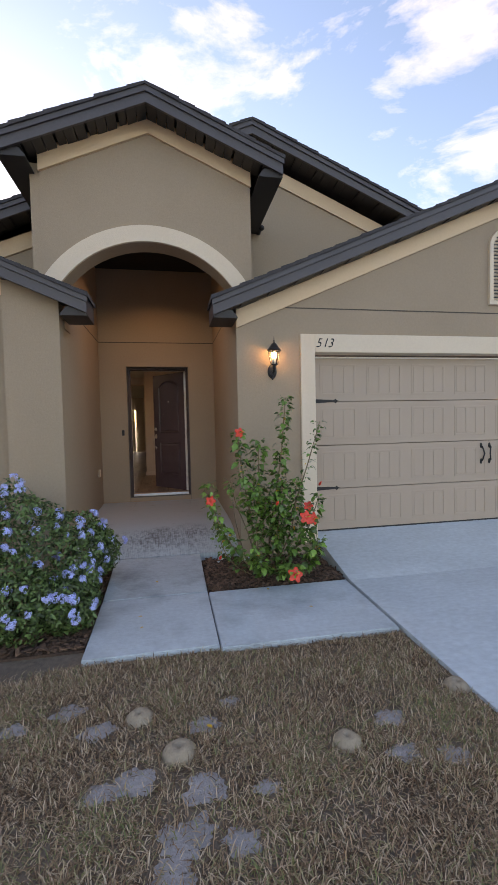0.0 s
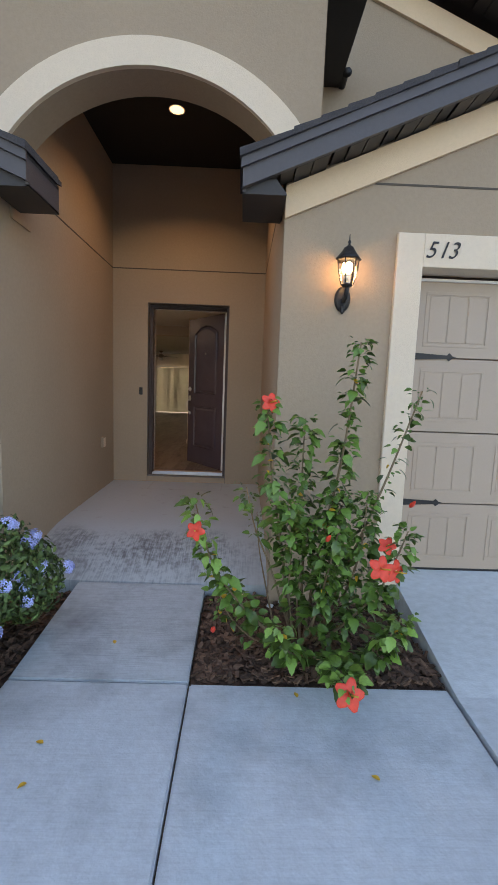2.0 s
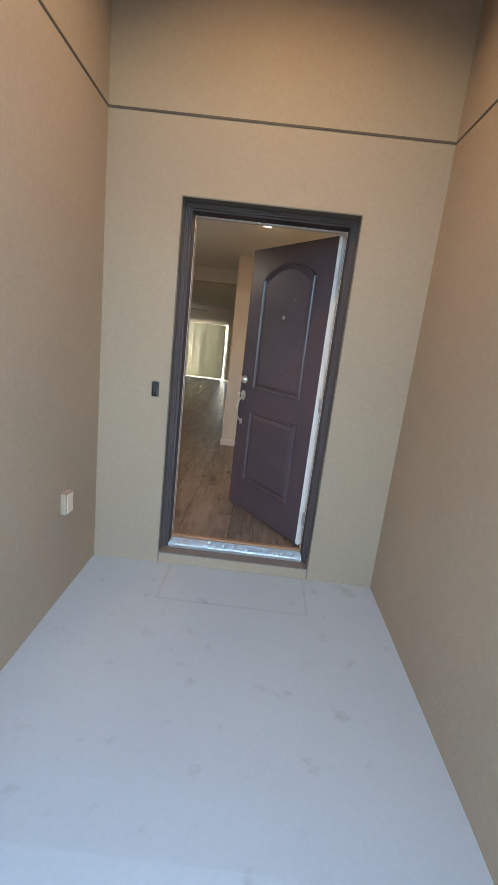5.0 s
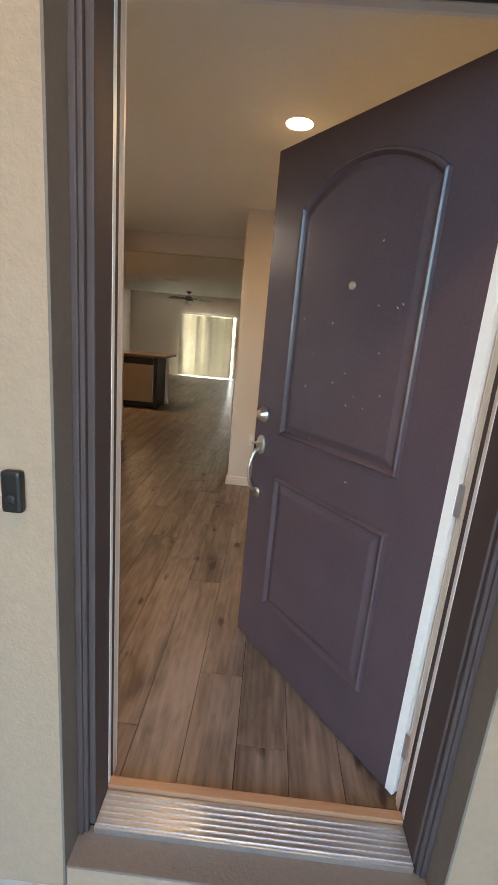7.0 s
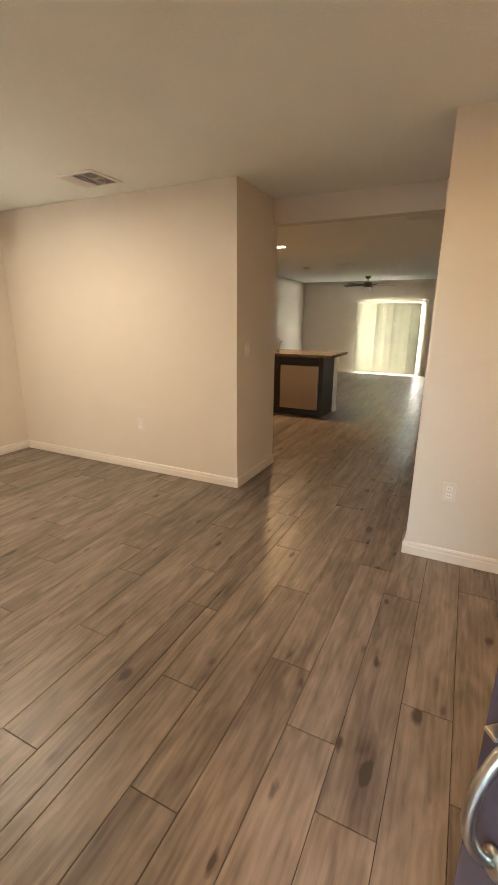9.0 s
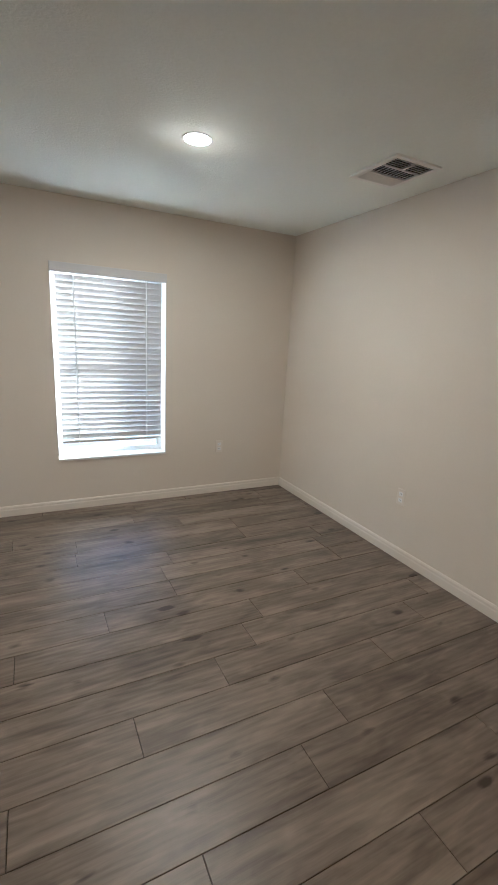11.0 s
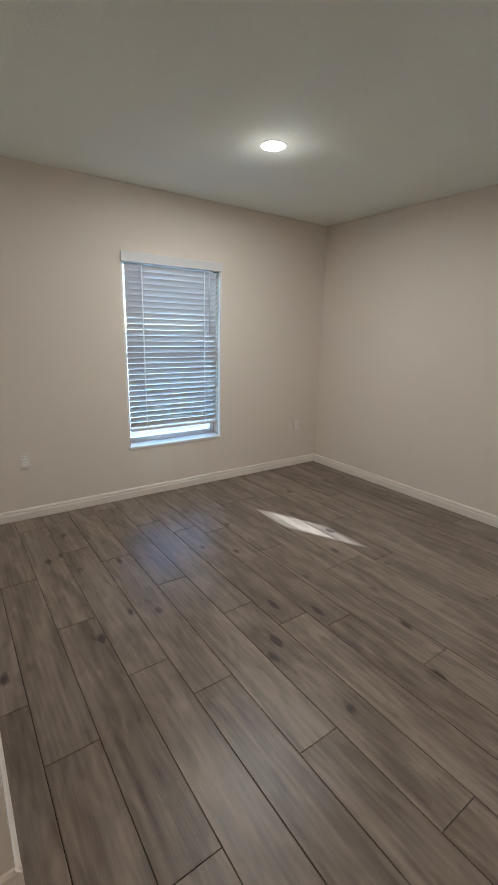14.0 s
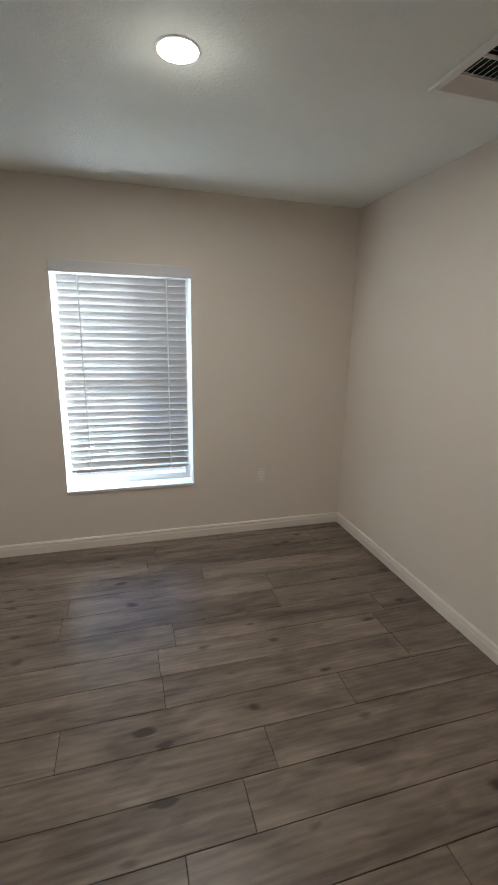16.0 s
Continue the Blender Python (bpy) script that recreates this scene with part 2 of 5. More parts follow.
def broomed(name, color, grime, streak=0.25):
    """Weathered broom-finished concrete: fine cross lines, soft grey grime, pale flecks."""
    m = mat(name, color, 0.85, spread=0.16, size=1.1, fine=30, bump=0.28, bump_size=80)
    n, link = m.node_tree.nodes, m.node_tree.links.new
    b = n["Principled BSDF"]
    old = b.inputs["Base Color"].links[0].from_socket
    c = n.new("ShaderNodeTexCoord")

    def spots(scale, detail, squeeze):
        mp = n.new("ShaderNodeMapping")
        mp.inputs["Scale"].default_value = squeeze
        link(c.outputs["Object"], mp.inputs["Vector"])
        q = n.new("ShaderNodeTexNoise")
        q.inputs["Scale"].default_value, q.inputs["Detail"].default_value, q.inputs["Roughness"].default_value = scale, detail, 0.62
        link(mp.outputs["Vector"], q.inputs["Vector"])
        return q.outputs["Fac"]

    def span(value, a, bb, lo, hi):
        q = n.new("ShaderNodeMapRange")
        for key, v in (("From Min", a), ("From Max", bb), ("To Min", lo), ("To Max", hi)):
            q.inputs[key].default_value = v
        link(value, q.inputs["Value"])
        return q.outputs[0]

    def mixed(value, color):
        nonlocal old
        q = n.new("ShaderNodeMix")
        q.data_type = "RGBA"
        q.inputs["B"].default_value = (*color, 1)
        link(value, q.inputs["Factor"])
        link(old, q.inputs["A"])
        old = q.outputs["Result"]

    lines = spots(1.0, 4, (5.0, 150.0, 1.0))
    mixed(span(lines, 0.45, 0.72, 0.0, streak), (0.16, 0.165, 0.17))
    mixed(span(spots(2.3, 9, (1.0, 1.0, 1.0)), 0.48, 0.74, 0.0, grime), (0.13, 0.13, 0.135))
    mixed(span(spots(70.0, 3, (1.0, 1.0, 1.0)), 0.68, 0.78, 0.0, 0.35), (0.66, 0.67, 0.68))
    link(old, b.inputs["Base Color"])
    return m


def mat_ghost(m, cx, cy, hx, hy):
    """The faint dirty outline that a doormat has left on the paint."""
    t = m.node_tree
    n, link = t.nodes, t.links.new
    b = n["Principled BSDF"]
    old = b.inputs["Base Color"].links[0].from_socket
    c = n.new("ShaderNodeTexCoord")
    split = n.new("ShaderNodeSeparateXYZ")
    link(c.outputs["Object"], split.inputs[0])

    def op(kind, x, y=0.0, z=0.0):
        q = n.new("ShaderNodeMath")
        q.operation = kind
        for i, v in enumerate((x, y, z)):
            if isinstance(v, (int, float)):
                q.inputs[i].default_value = v
            else:
                link(v, q.inputs[i])
        return q.outputs[0]

    dx = op("SUBTRACT", op("ABSOLUTE", op("SUBTRACT", split.outputs["X"], cx)), hx)
    dy = op("SUBTRACT", op("ABSOLUTE", op("SUBTRACT", split.outputs["Y"], cy)), hy)
    near = op("ABSOLUTE", op("MAXIMUM", dx, dy))
    blot = n.new("ShaderNodeTexNoise")
    blot.inputs["Scale"].default_value, blot.inputs["Detail"].default_value = 9.0, 6
    link(c.outputs["Object"], blot.inputs["Vector"])
    line = n.new("ShaderNodeMapRange")
    for key, v in (("From Min", 0.002), ("From Max", 0.014), ("To Min", 0.42), ("To Max", 0.0)):
        line.inputs[key].default_value = v
    link(near, line.inputs["Value"])
    spots = n.new("ShaderNodeMapRange")
    for key, v in (("From Min", 0.63), ("From Max", 0.75), ("To Min", 0.0), ("To Max", 0.35)):
        spots.inputs[key].default_value = v
    link(blot.outputs["Fac"], spots.inputs["Value"])
    amount = op("ADD", op("MULTIPLY", line.outputs[0], blot.outputs["Fac"]), spots.outputs[0])
    mix = n.new("ShaderNodeMix")
    mix.data_type = "RGBA"
    mix.inputs["B"].default_value = (0.20, 0.19, 0.20, 1)
    link(amount, mix.inputs["Factor"])
    link(old, mix.inputs["A"])
    link(mix.outputs["Result"], b.inputs["Base Color"])


PORCH_STAINED = stained_porch("stained_porch_paint")
STUCCO = mat("stucco", (0.378, 0.292, 0.210), 0.95, spread=0.09, size=1.3, fine=40, bump=0.30, bump_size=85, gloss=0.2, twist=0.5)
# near-black: the shade up under the porch ceiling is put into its colour
PORCH_SHADE = mat("porch_ceiling_shade", (0.012, 0.010, 0.009), 0.7, spread=0.2, size=3, fine=40)
# the sill's own dark taupe, also used as shaded stucco in the door reveal
SILL_SHADED_REVEAL = mat("sill_and_shaded_reveal", (0.165, 0.146, 0.124), 0.7, spread=0.12, size=4, fine=50, bump=0.22, bump_size=110)
CREAM = mat("cream_frieze", (0.72, 0.53, 0.345), 0.75, spread=0.05, size=2, fine=40, bump=0.25, bump_size=160)
TRIM = mat("cream_trim", (0.72, 0.595, 0.455), 0.75, spread=0.05, size=2, fine=40, bump=0.35, bump_size=150)
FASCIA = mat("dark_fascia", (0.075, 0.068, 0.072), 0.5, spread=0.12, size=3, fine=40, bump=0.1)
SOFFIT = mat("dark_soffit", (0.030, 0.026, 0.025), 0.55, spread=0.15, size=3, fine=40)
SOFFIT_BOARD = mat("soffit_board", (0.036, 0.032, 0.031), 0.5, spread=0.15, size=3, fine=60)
SHINGLE = mat("shingle", (0.070, 0.066, 0.070), 0.95, spread=0.35, size=6, fine=120, bump=0.7, bump_size=300, island=0.4)
CONCRETE = mat("concrete", (0.480, 0.535, 0.56), 0.85, spread=0.22, size=1.3, fine=22, bump=0.32, bump_size=70, stretch=(0.8, 1.3, 1))
WALKWAY = broomed("broomed_concrete", (0.455, 0.515, 0.54), 0.70, 0.32)
PAVING = broomed("walkway_concrete", (0.495, 0.555, 0.58), 0.42, 0.16)
GARAGE = mat("garage_paint", (0.420, 0.325, 0.250), 0.5, spread=0.04, size=2, fine=80, bump=0.06, bump_size=400)
mat_ghost(PORCH_STAINED, 0.01, -0.19, 0.43, 0.19)
IRON = mat("black_iron", (0.028, 0.027, 0.028), 0.5, 0.4, spread=0.3, size=12, fine=120, bump=0.2)
JOINT = mat("dark_joint", (0.085, 0.070, 0.055), 0.8, spread=0.2)
DOOR = mat("door_paint", (0.088, 0.063, 0.074), 0.27, spread=0.14, size=5, fine=120, bump=0.05, bump_size=420, gloss=0.5)
FRAME = mat("door_frame_paint", (0.066, 0.050, 0.050), 0.72, spread=0.15, size=5, fine=90, bump=0.1)
WHITE = mat("white_paint", (0.80, 0.79, 0.76), 0.45, spread=0.03, size=4, fine=60)
NICKEL = mat("satin_nickel", (0.62, 0.59, 0.53), 0.28, 1.0, spread=0.06, size=20, fine=200)
ALUMINIUM = mat("aluminium", (0.62, 0.63, 0.64), 0.35, 0.9, spread=0.1, size=12, fine=150)
PINE = mat("pine_sill", (0.37, 0.22, 0.125), 0.5, spread=0.2, size=5, fine=60, stretch=(0.3, 6, 6))
PAINT = mat("wall_paint", (0.69, 0.628, 0.545), 0.72, spread=0.02, size=0.8, fine=60, bump=0.10, bump_size=220)
CEILING = mat("ceiling_paint", (0.83, 0.85, 0.80), 0.85, spread=0.03, size=1.5, fine=50, bump=0.28, bump_size=90)
SKIRT = mat("baseboard_paint", (0.73, 0.672, 0.60), 0.4, spread=0.02, size=3, fine=60)
PLANK = plank_wood("vinyl_plank")
SEAM = mat("floor_underlay", (0.030, 0.024, 0.020), 0.9, spread=0.1)
BLIND = mat("blind_slat", (0.62, 0.605, 0.60), 0.45, spread=0.03, size=6, fine=60)
VINYL = mat("window_vinyl", (0.80, 0.80, 0.80), 0.35, spread=0.02)
MARBLE = mat("sill_marble", (0.78, 0.77, 0.74), 0.25, spread=0.05, size=6, fine=40)
GLASS = glass("window_glass")
CABINET = mat("espresso_cabinet", (0.022, 0.014, 0.010), 0.4, spread=0.25, size=4, fine=60, stretch=(4, 4, 0.4))
STEEL = mat("stainless_steel", (0.46, 0.40, 0.34), 0.30, 1.0, spread=0.06, size=3, fine=200, stretch=(1, 1, 30))
BLACK = mat("black_plastic", (0.012, 0.012, 0.013), 0.4, spread=0.2)
GRANITE = mat("granite", (0.17, 0.125, 0.085), 0.2, spread=0.65, size=30, fine=140)
BRONZE = mat("fan_bronze", (0.24, 0.20, 0.16), 0.35, 0.9, spread=0.15)
SLATE = mat("vertical_vane", (0.50, 0.49, 0.40), 0.6, spread=0.04)
seep = SLATE.node_tree.nodes.new("ShaderNodeBsdfTranslucent")
seep.inputs["Color"].default_value = (0.42, 0.44, 0.30, 1)
blend = SLATE.node_tree.nodes.new("ShaderNodeMixShader")
blend.inputs["Fac"].default_value = 0.03
SLATE.node_tree.links.new(SLATE.node_tree.nodes["Principled BSDF"].outputs[0], blend.inputs[1])
SLATE.node_tree.links.new(seep.outputs[0], blend.inputs[2])
SLATE.node_tree.links.new(blend.outputs[0], SLATE.node_tree.nodes["Material Output"].inputs["Surface"])
GRASS = dry_turf("dry_grass")
SOIL = mat("sandy_soil", (0.165, 0.125, 0.090), 0.95, spread=0.42, size=1.1, fine=26, bump=0.8, bump_size=60)
HILL = mat("ant_hill_sand", (0.36, 0.29, 0.205), 0.95, spread=0.2, size=6, fine=60, bump=0.6, bump_size=120)
SAND = mat("pale_sand", (0.33, 0.305, 0.295), 0.95, spread=0.35, size=6, fine=60, bump=0.6, bump_size=120)
MULCH = mat("bark_mulch", (0.115, 0.066, 0.042), 0.9, spread=0.55, size=5, fine=60, island=0.7, bump=0.5)
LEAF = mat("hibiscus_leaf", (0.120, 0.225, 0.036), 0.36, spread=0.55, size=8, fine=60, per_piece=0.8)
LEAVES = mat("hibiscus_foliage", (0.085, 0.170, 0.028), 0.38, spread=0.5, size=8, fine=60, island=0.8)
YELLOW = mat("yellow_leaf", (0.62, 0.36, 0.03), 0.5, spread=0.2)
BUSH = mat("plumbago_foliage", (0.075, 0.130, 0.036), 0.5, spread=0.55, size=5, fine=60, island=0.8)
BLUE = mat("plumbago_petal", (0.43, 0.50, 0.90), 0.6, spread=0.18, size=20, fine=100, island=0.5)
RED = mat("hibiscus_petal", (0.78, 0.060, 0.030), 0.5, spread=0.2, size=14, fine=80)
STEM = mat("woody_stem", (0.21, 0.155, 0.090), 0.8, spread=0.3, size=14, fine=90)
BULB = glow("lantern_bulb", (1.0, 0.60, 0.24), 9.0)
LAMP_WARM = glow("warm_downlight", (1.0, 0.68, 0.36), 1.6)
LAMP_PORCH = glow("porch_downlight", (1.0, 0.60, 0.22), 0.9)
LAMP_WHITE = glow("white_downlight", (1.0, 0.84, 0.66), 9.0)


# ---- building helpers ----
def link_mesh(name, bm, material, parent=None, label=""):
    me = bpy.data.meshes.new(name)
    bm.to_mesh(me)
    bm.free()
    me.materials.append(material)
    ob = new(name, me)
    if parent:
        ob.parent = parent
    if label:
        tagged(ob, label)
    return ob


def part(name, bm, material, parent, label=""):
    return link_mesh(name, bm, material, parent, label)


def thing(name, label, category, group="", at=(0, 0, 0), turn=0.0):
    ob = new(name)
    ob.matrix_world = pose(*at, 0, 0, turn)
    ob.empty_display_size = 0.05
    return tagged(ob, label, category, group)


def structure(name, label, category):
    ob = new(name)
    ob.empty_display_size = 0.05
    return tagged(ob, label, category, kind="structure")


def box(bm, x0, x1, y0, y1, z0, z1, bevel=0.0):
    made = bmesh.ops.create_cube(bm, size=1.0)["verts"]
    bmesh.ops.transform(bm, verts=made, matrix=Matrix.LocRotScale(((x0 + x1) / 2, (y0 + y1) / 2, (z0 + z1) / 2), None, (abs(x1 - x0), abs(y1 - y0), abs(z1 - z0))))
    if bevel:
        edges = list({e for v in made for e in v.link_edges})
        bmesh.ops.bevel(bm, geom=edges, offset=bevel, segments=2, affect="EDGES", profile=0.6)
    return bm


def boxes(rows, bevel=0.0):
    bm = bmesh.new()
    for r in rows:
        box(bm, *r, bevel=bevel)
    return bm


def prism(outline, axis, a, b):
    """An outline in the two other axes, drawn out along the axis from a to b."""
    bm = bmesh.new()
    put = {"y": lambda u, v, w: (u, w, v), "x": lambda u, v, w: (w, u, v), "z": lambda u, v, w: (u, v, w)}[axis]
    one = [bm.verts.new(put(u, v, a)) for u, v in outline]
    two = [bm.verts.new(put(u, v, b)) for u, v in outline]
    n = len(outline)
    bm.faces.new(one)
    bm.faces.new(two[::-1])
    for i in range(n):
        bm.faces.new((one[i], two[i], two[(i + 1) % n], one[(i + 1) % n]))
    bmesh.ops.recalc_face_normals(bm, faces=bm.faces)
    return bm


def lathe(profile, steps=24, bm=None, m=None):
    """A turned body: (radius, height) rows round the z axis."""
    bm = bm or bmesh.new()
    rings, start = [], len(bm.verts)
    for r, z in profile:
        rings.append([bm.verts.new((r * math.cos(a), r * math.sin(a), z)) for a in (2 * math.pi * k / steps for k in range(steps))])
    for lo, hi in zip(rings, rings[1:]):
        for k in range(steps):
            bm.faces.new((lo[k], lo[(k + 1) % steps], hi[(k + 1) % steps], hi[k]))
    bm.faces.new(rings[0][::-1])
    bm.faces.new(rings[-1])
    if m is not None:
        bmesh.ops.transform(bm, verts=[v for ring in rings for v in ring], matrix=m)
    for f in bm.faces:
        f.smooth = True
    return bm


def tube(points, radius, steps=8, bm=None, taper=1.0):
    """A round bar along points."""
    bm = bm or bmesh.new()
    pts = [Vector(p) for p in points]
    rings = []
    for i, p in enumerate(pts):
        d = (pts[min(i + 1, len(pts) - 1)] - pts[max(i - 1, 0)]).normalized()
        side = d.orthogonal().normalized()
        other = d.cross(side)
        r = radius * (1 + (taper - 1) * i / max(1, len(pts) - 1))
        rings.append([bm.verts.new(p + r * (math.cos(a) * side + math.sin(a) * other)) for a in (2 * math.pi * k / steps for k in range(steps))])
    for lo, hi in zip(rings, rings[1:]):
        best = min(range(steps), key=lambda s: sum((lo[k].co - hi[(k + s) % steps].co).length for k in range(0, steps, 2)))
        for k in range(steps):
            bm.faces.new((lo[k], lo[(k + 1) % steps], hi[(k + 1 + best) % steps], hi[(k + best) % steps]))
    bm.faces.new(rings[0][::-1])
    bm.faces.new(rings[-1])
    bmesh.ops.recalc_face_normals(bm, faces=bm.faces)
    for f in bm.faces:
        f.smooth = True
    return bm


def raw_mesh(name, verts, faces, material, parent=None, smooth=False):
    me = bpy.data.meshes.new(name)
    me.from_pydata(verts, [], faces)
    me.materials.append(material)
    if smooth:
        me.polygons.foreach_set("use_smooth", [True] * len(me.polygons))
    me.update()
    ob = new(name, me)
    if parent:
        ob.parent = parent
    return ob


# ---- outdoor ground ----
def ground_height(x, y):
    far = 0.0 if y > -4.2 else 1.0
    return -0.415 + far * 0.02 * noise.noise((x * 0.9, y * 0.9, 0.3)) + far * 0.008 * noise.noise((x * 4, y * 4, 1.3))


xs = [-900, -200, -60, -20, -10] + [-6 + 0.15 * k for k in range(81)] + [10, 20, 60, 200, 900]
ys = [-900, -200, -60, -20, -11] + [-9 + 0.15 * k for k in range(51)] + [4, 12, 20, 60, 200, 900]
verts = [(x, y, ground_height(x, y) if abs(x) < 8 and y < -1 else -0.42) for y in ys for x in xs]
w = len(xs)
faces = [(j * w + i, j * w + i + 1, (j + 1) * w + i + 1, (j + 1) * w + i) for j in range(len(ys) - 1) for i in range(w - 1)]
ground = raw_mesh("ground", verts, faces, SOIL, smooth=True)
tagged(ground, "sandy bare soil showing between dry lawn grass", "ground", kind="structure")


def slab(name, x0, x1, y0, z0, y1, z1, thick, material, label, category="pavement"):
    """A slab whose top runs from z0 at y0 down to z1 at y1."""
    bm = prism([(y0, z0), (y1, z1), (y1, z1 - thick), (y0, z0 - thick)], "x", x0, x1)
    bmesh.ops.bevel(bm, geom=[e for e in bm.edges if max(v.co.z for v in e.verts) > min(z0, z1) - 0.01], offset=0.008, segments=2, affect="EDGES")
    return tagged(link_mesh(name, bm, material), label, category, kind="structure")


slab("pavement_1", -0.480, 0.434, -2.372, -0.302, -3.324, -0.372, 0.12, WALKWAY, "broom-finished pale concrete walkway slab by the porch")
slab("pavement_2", -0.480, 0.434, -3.334, -0.372, -4.280, -0.380, 0.12, PAVING, "pale concrete walkway slab at the lawn edge")
slab("pavement_3", 0.443, 1.765, -3.334, -0.372, -4.320, -0.380, 0.12, PAVING, "pale concrete walkway slab leading to the driveway")
drive = prism([(-2.20, -0.150), (-2.50, -0.190), (-3.40, -0.362), (-5.5, -0.388), (-16, -0.40), (-16, -0.55), (-2.20, -0.55)], "x", 1.782, 7.2)
tagged(link_mesh("road_driveway", drive, CONCRETE), "wide pale concrete driveway rising to the garage", "driveway", kind="structure")
porch_slab = prism([(0.02, -0.085), (-1.40, -0.100), (-1.62, -0.110), (-1.80, -0.130), (-1.95, -0.160), (-2.08, -0.198), (-2.22, -0.248), (-2.36, -0.300), (-2.36, -0.45), (0.02, -0.45)], "x", -0.95, 0.93)
PORCH_OB = tagged(link_mesh("floor_porch", porch_slab, PORCH_STAINED), "grey painted concrete porch slab with a dark-stained ramped edge", "porch floor", kind="structure")

# ---- outer walls ----
JOIN_Z = 2.482
wall_l = structure("wall_porch_west", "taupe stucco side wall of the entry porch", "wall")
part("stucco_face", prism([(-1.46, -2.50), (-0.93, -2.50), (-0.93, 0.0), (-1.21, 0.0), (-1.21, -2.355), (-1.46, -2.355)], "z", -0.45, 2.45), STUCCO, wall_l)
part("stucco_top", prism([(-1.21, -2.28), (-0.93, -2.28), (-0.93, 0.0), (-1.21, 0.0)], "z", 2.45, 3.9), STUCCO, wall_l)
part("pilaster_top", boxes([(-1.46, -0.93, -2.50, -2.281, 2.4505, 2.62)]), STUCCO, wall_l)
part("control_joint", boxes([(-0.9305, -0.927, -2.36, 0.0, JOIN_Z, JOIN_Z + 0.012)]), JOINT, wall_l)
wall_r = structure("wall_porch_east", "taupe stucco side wall of the entry porch", "wall")
part("stucco_face", boxes([(0.889, 1.12, -2.277, 0.0, -0.45, 3.9), (0.889, 0.8915, -2.474, -2.277, -0.45, 2.3)]), STUCCO, wall_r)
part("control_joint", boxes([(0.886, 0.8895, -2.46, 0.0, JOIN_Z, JOIN_Z + 0.012)]), JOINT, wall_r)

wall_d = structure("wall_entry", "taupe stucco wall round the front door", "wall")
part("stucco_face", boxes([(-1.21, -0.509, 0.0, 0.24, -0.45, 3.9), (0.467, 1.12, 0.0, 0.24, -0.45, 3.9), (-0.509, 0.467, 0.0, 0.24, 2.102, 3.9)]), STUCCO, wall_d)
part("control_joint", boxes([(-0.93, 0.889, -0.0035, 0.0, JOIN_Z, JOIN_Z + 0.012)]), JOINT, wall_d)
part("plaster_face", boxes([(-1.23, -0.467, 0.24, 0.265, 0, 2.395), (0.433, 0.80, 0.24, 0.265, 0, 2.395), (-0.467, 0.433, 0.24, 0.265, 2.062, 2.395)]), PAINT, wall_d, "pale greige painted plaster")
# overlay darker than the wall: the recess's shade is put in its colour
part("reveal", boxes([(-0.513, -0.507, -0.001, 0.10, -0.40, 2.104), (0.465, 0.471, -0.001, 0.10, -0.40, 2.104), (-0.507, 0.465, -0.001, 0.10, 2.0995, 2.106)]), SILL_SHADED_REVEAL, wall_d, "taupe stucco reveal with its shade put into the colour")
part("sill_curb", boxes([(-0.507, 0.465, 0.004, 0.105, -0.40, -0.018)], 0.004), STUCCO, wall_d)
part("sill_cap", boxes([(-0.507, 0.465, 0.002, 0.105, -0.0178, -0.010)], 0.003), SILL_SHADED_REVEAL, wall_d, "dark taupe painted concrete sill")
part("curb_core", boxes([(-0.507, 0.465, 0.105, 0.26, -0.40, -0.012)]), SEAM, wall_d)

# arch wall of the entry gable
AX, AZ, RI, RO = -0.022, 2.025, 1.115, 1.288


def arc(r, half, n=28):
    a0 = math.asin(min(1, half / r))
    return [(AX + r * math.sin(a), AZ + r * math.cos(a)) for a in (-a0 + 2 * a0 * k / n for k in range(n + 1))]


wall_a = structure("wall_entry_gable", "taupe stucco gable wall with an arched porch opening", "wall")
inner = arc(RI, 0.905)
outline = [(-1.112, 2.20), (-1.112, 4.01), (0.0, 4.49), (1.112, 4.01), (1.112, 2.20), (0.889, 2.20)] + inner[::-1] + [(-0.92, 2.20)]
part("stucco_face", prism(outline, "y", -2.295, -2.03), STUCCO, wall_a)
ring = arc(RO, 1.075)
inn = arc(RI + 0.002, 0.892)
band = ring + [(ring[-1][0], ring[-1][1] - 0.10), (inn[-1][0] + 0.05, inn[-1][1] - 0.11), (inn[-1][0] + 0.03, inn[-1][1] - 0.04)] + inn[::-1] + [(inn[0][0] - 0.03, inn[0][1] - 0.04), (inn[0][0] - 0.05, inn[0][1] - 0.11), (ring[0][0], ring[0][1] - 0.10)]
part("arch_trim", prism(band, "y", -2.330, -2.293), TRIM, wall_a, "smooth cream stucco arch band")
part("frieze", prism([(-1.118, 3.806), (-1.118, 4.015), (0, 4.495), (1.118, 4.015), (1.118, 3.806), (0, 4.288)], "y", -2.325, -2.293), CREAM, wall_a, "cream painted frieze board")
tagged(link_mesh("ceiling_porch", boxes([(-0.95, 0.91, -2.04, 0.02, 3.64, 3.73)]), PORCH_SHADE), "porch ceiling high above the door, near-black to hold its shade", "ceiling", kind="structure")

# garage front
wall_g = structure("wall_garage", "taupe stucco garage front with a broad gable", "wall")
GX, SL = 4.22, 0.425


def garage_top(x, z0):
    return z0 + SL * (x - 0.9) if x <= GX else z0 + SL * (2 * GX - x - 0.9)


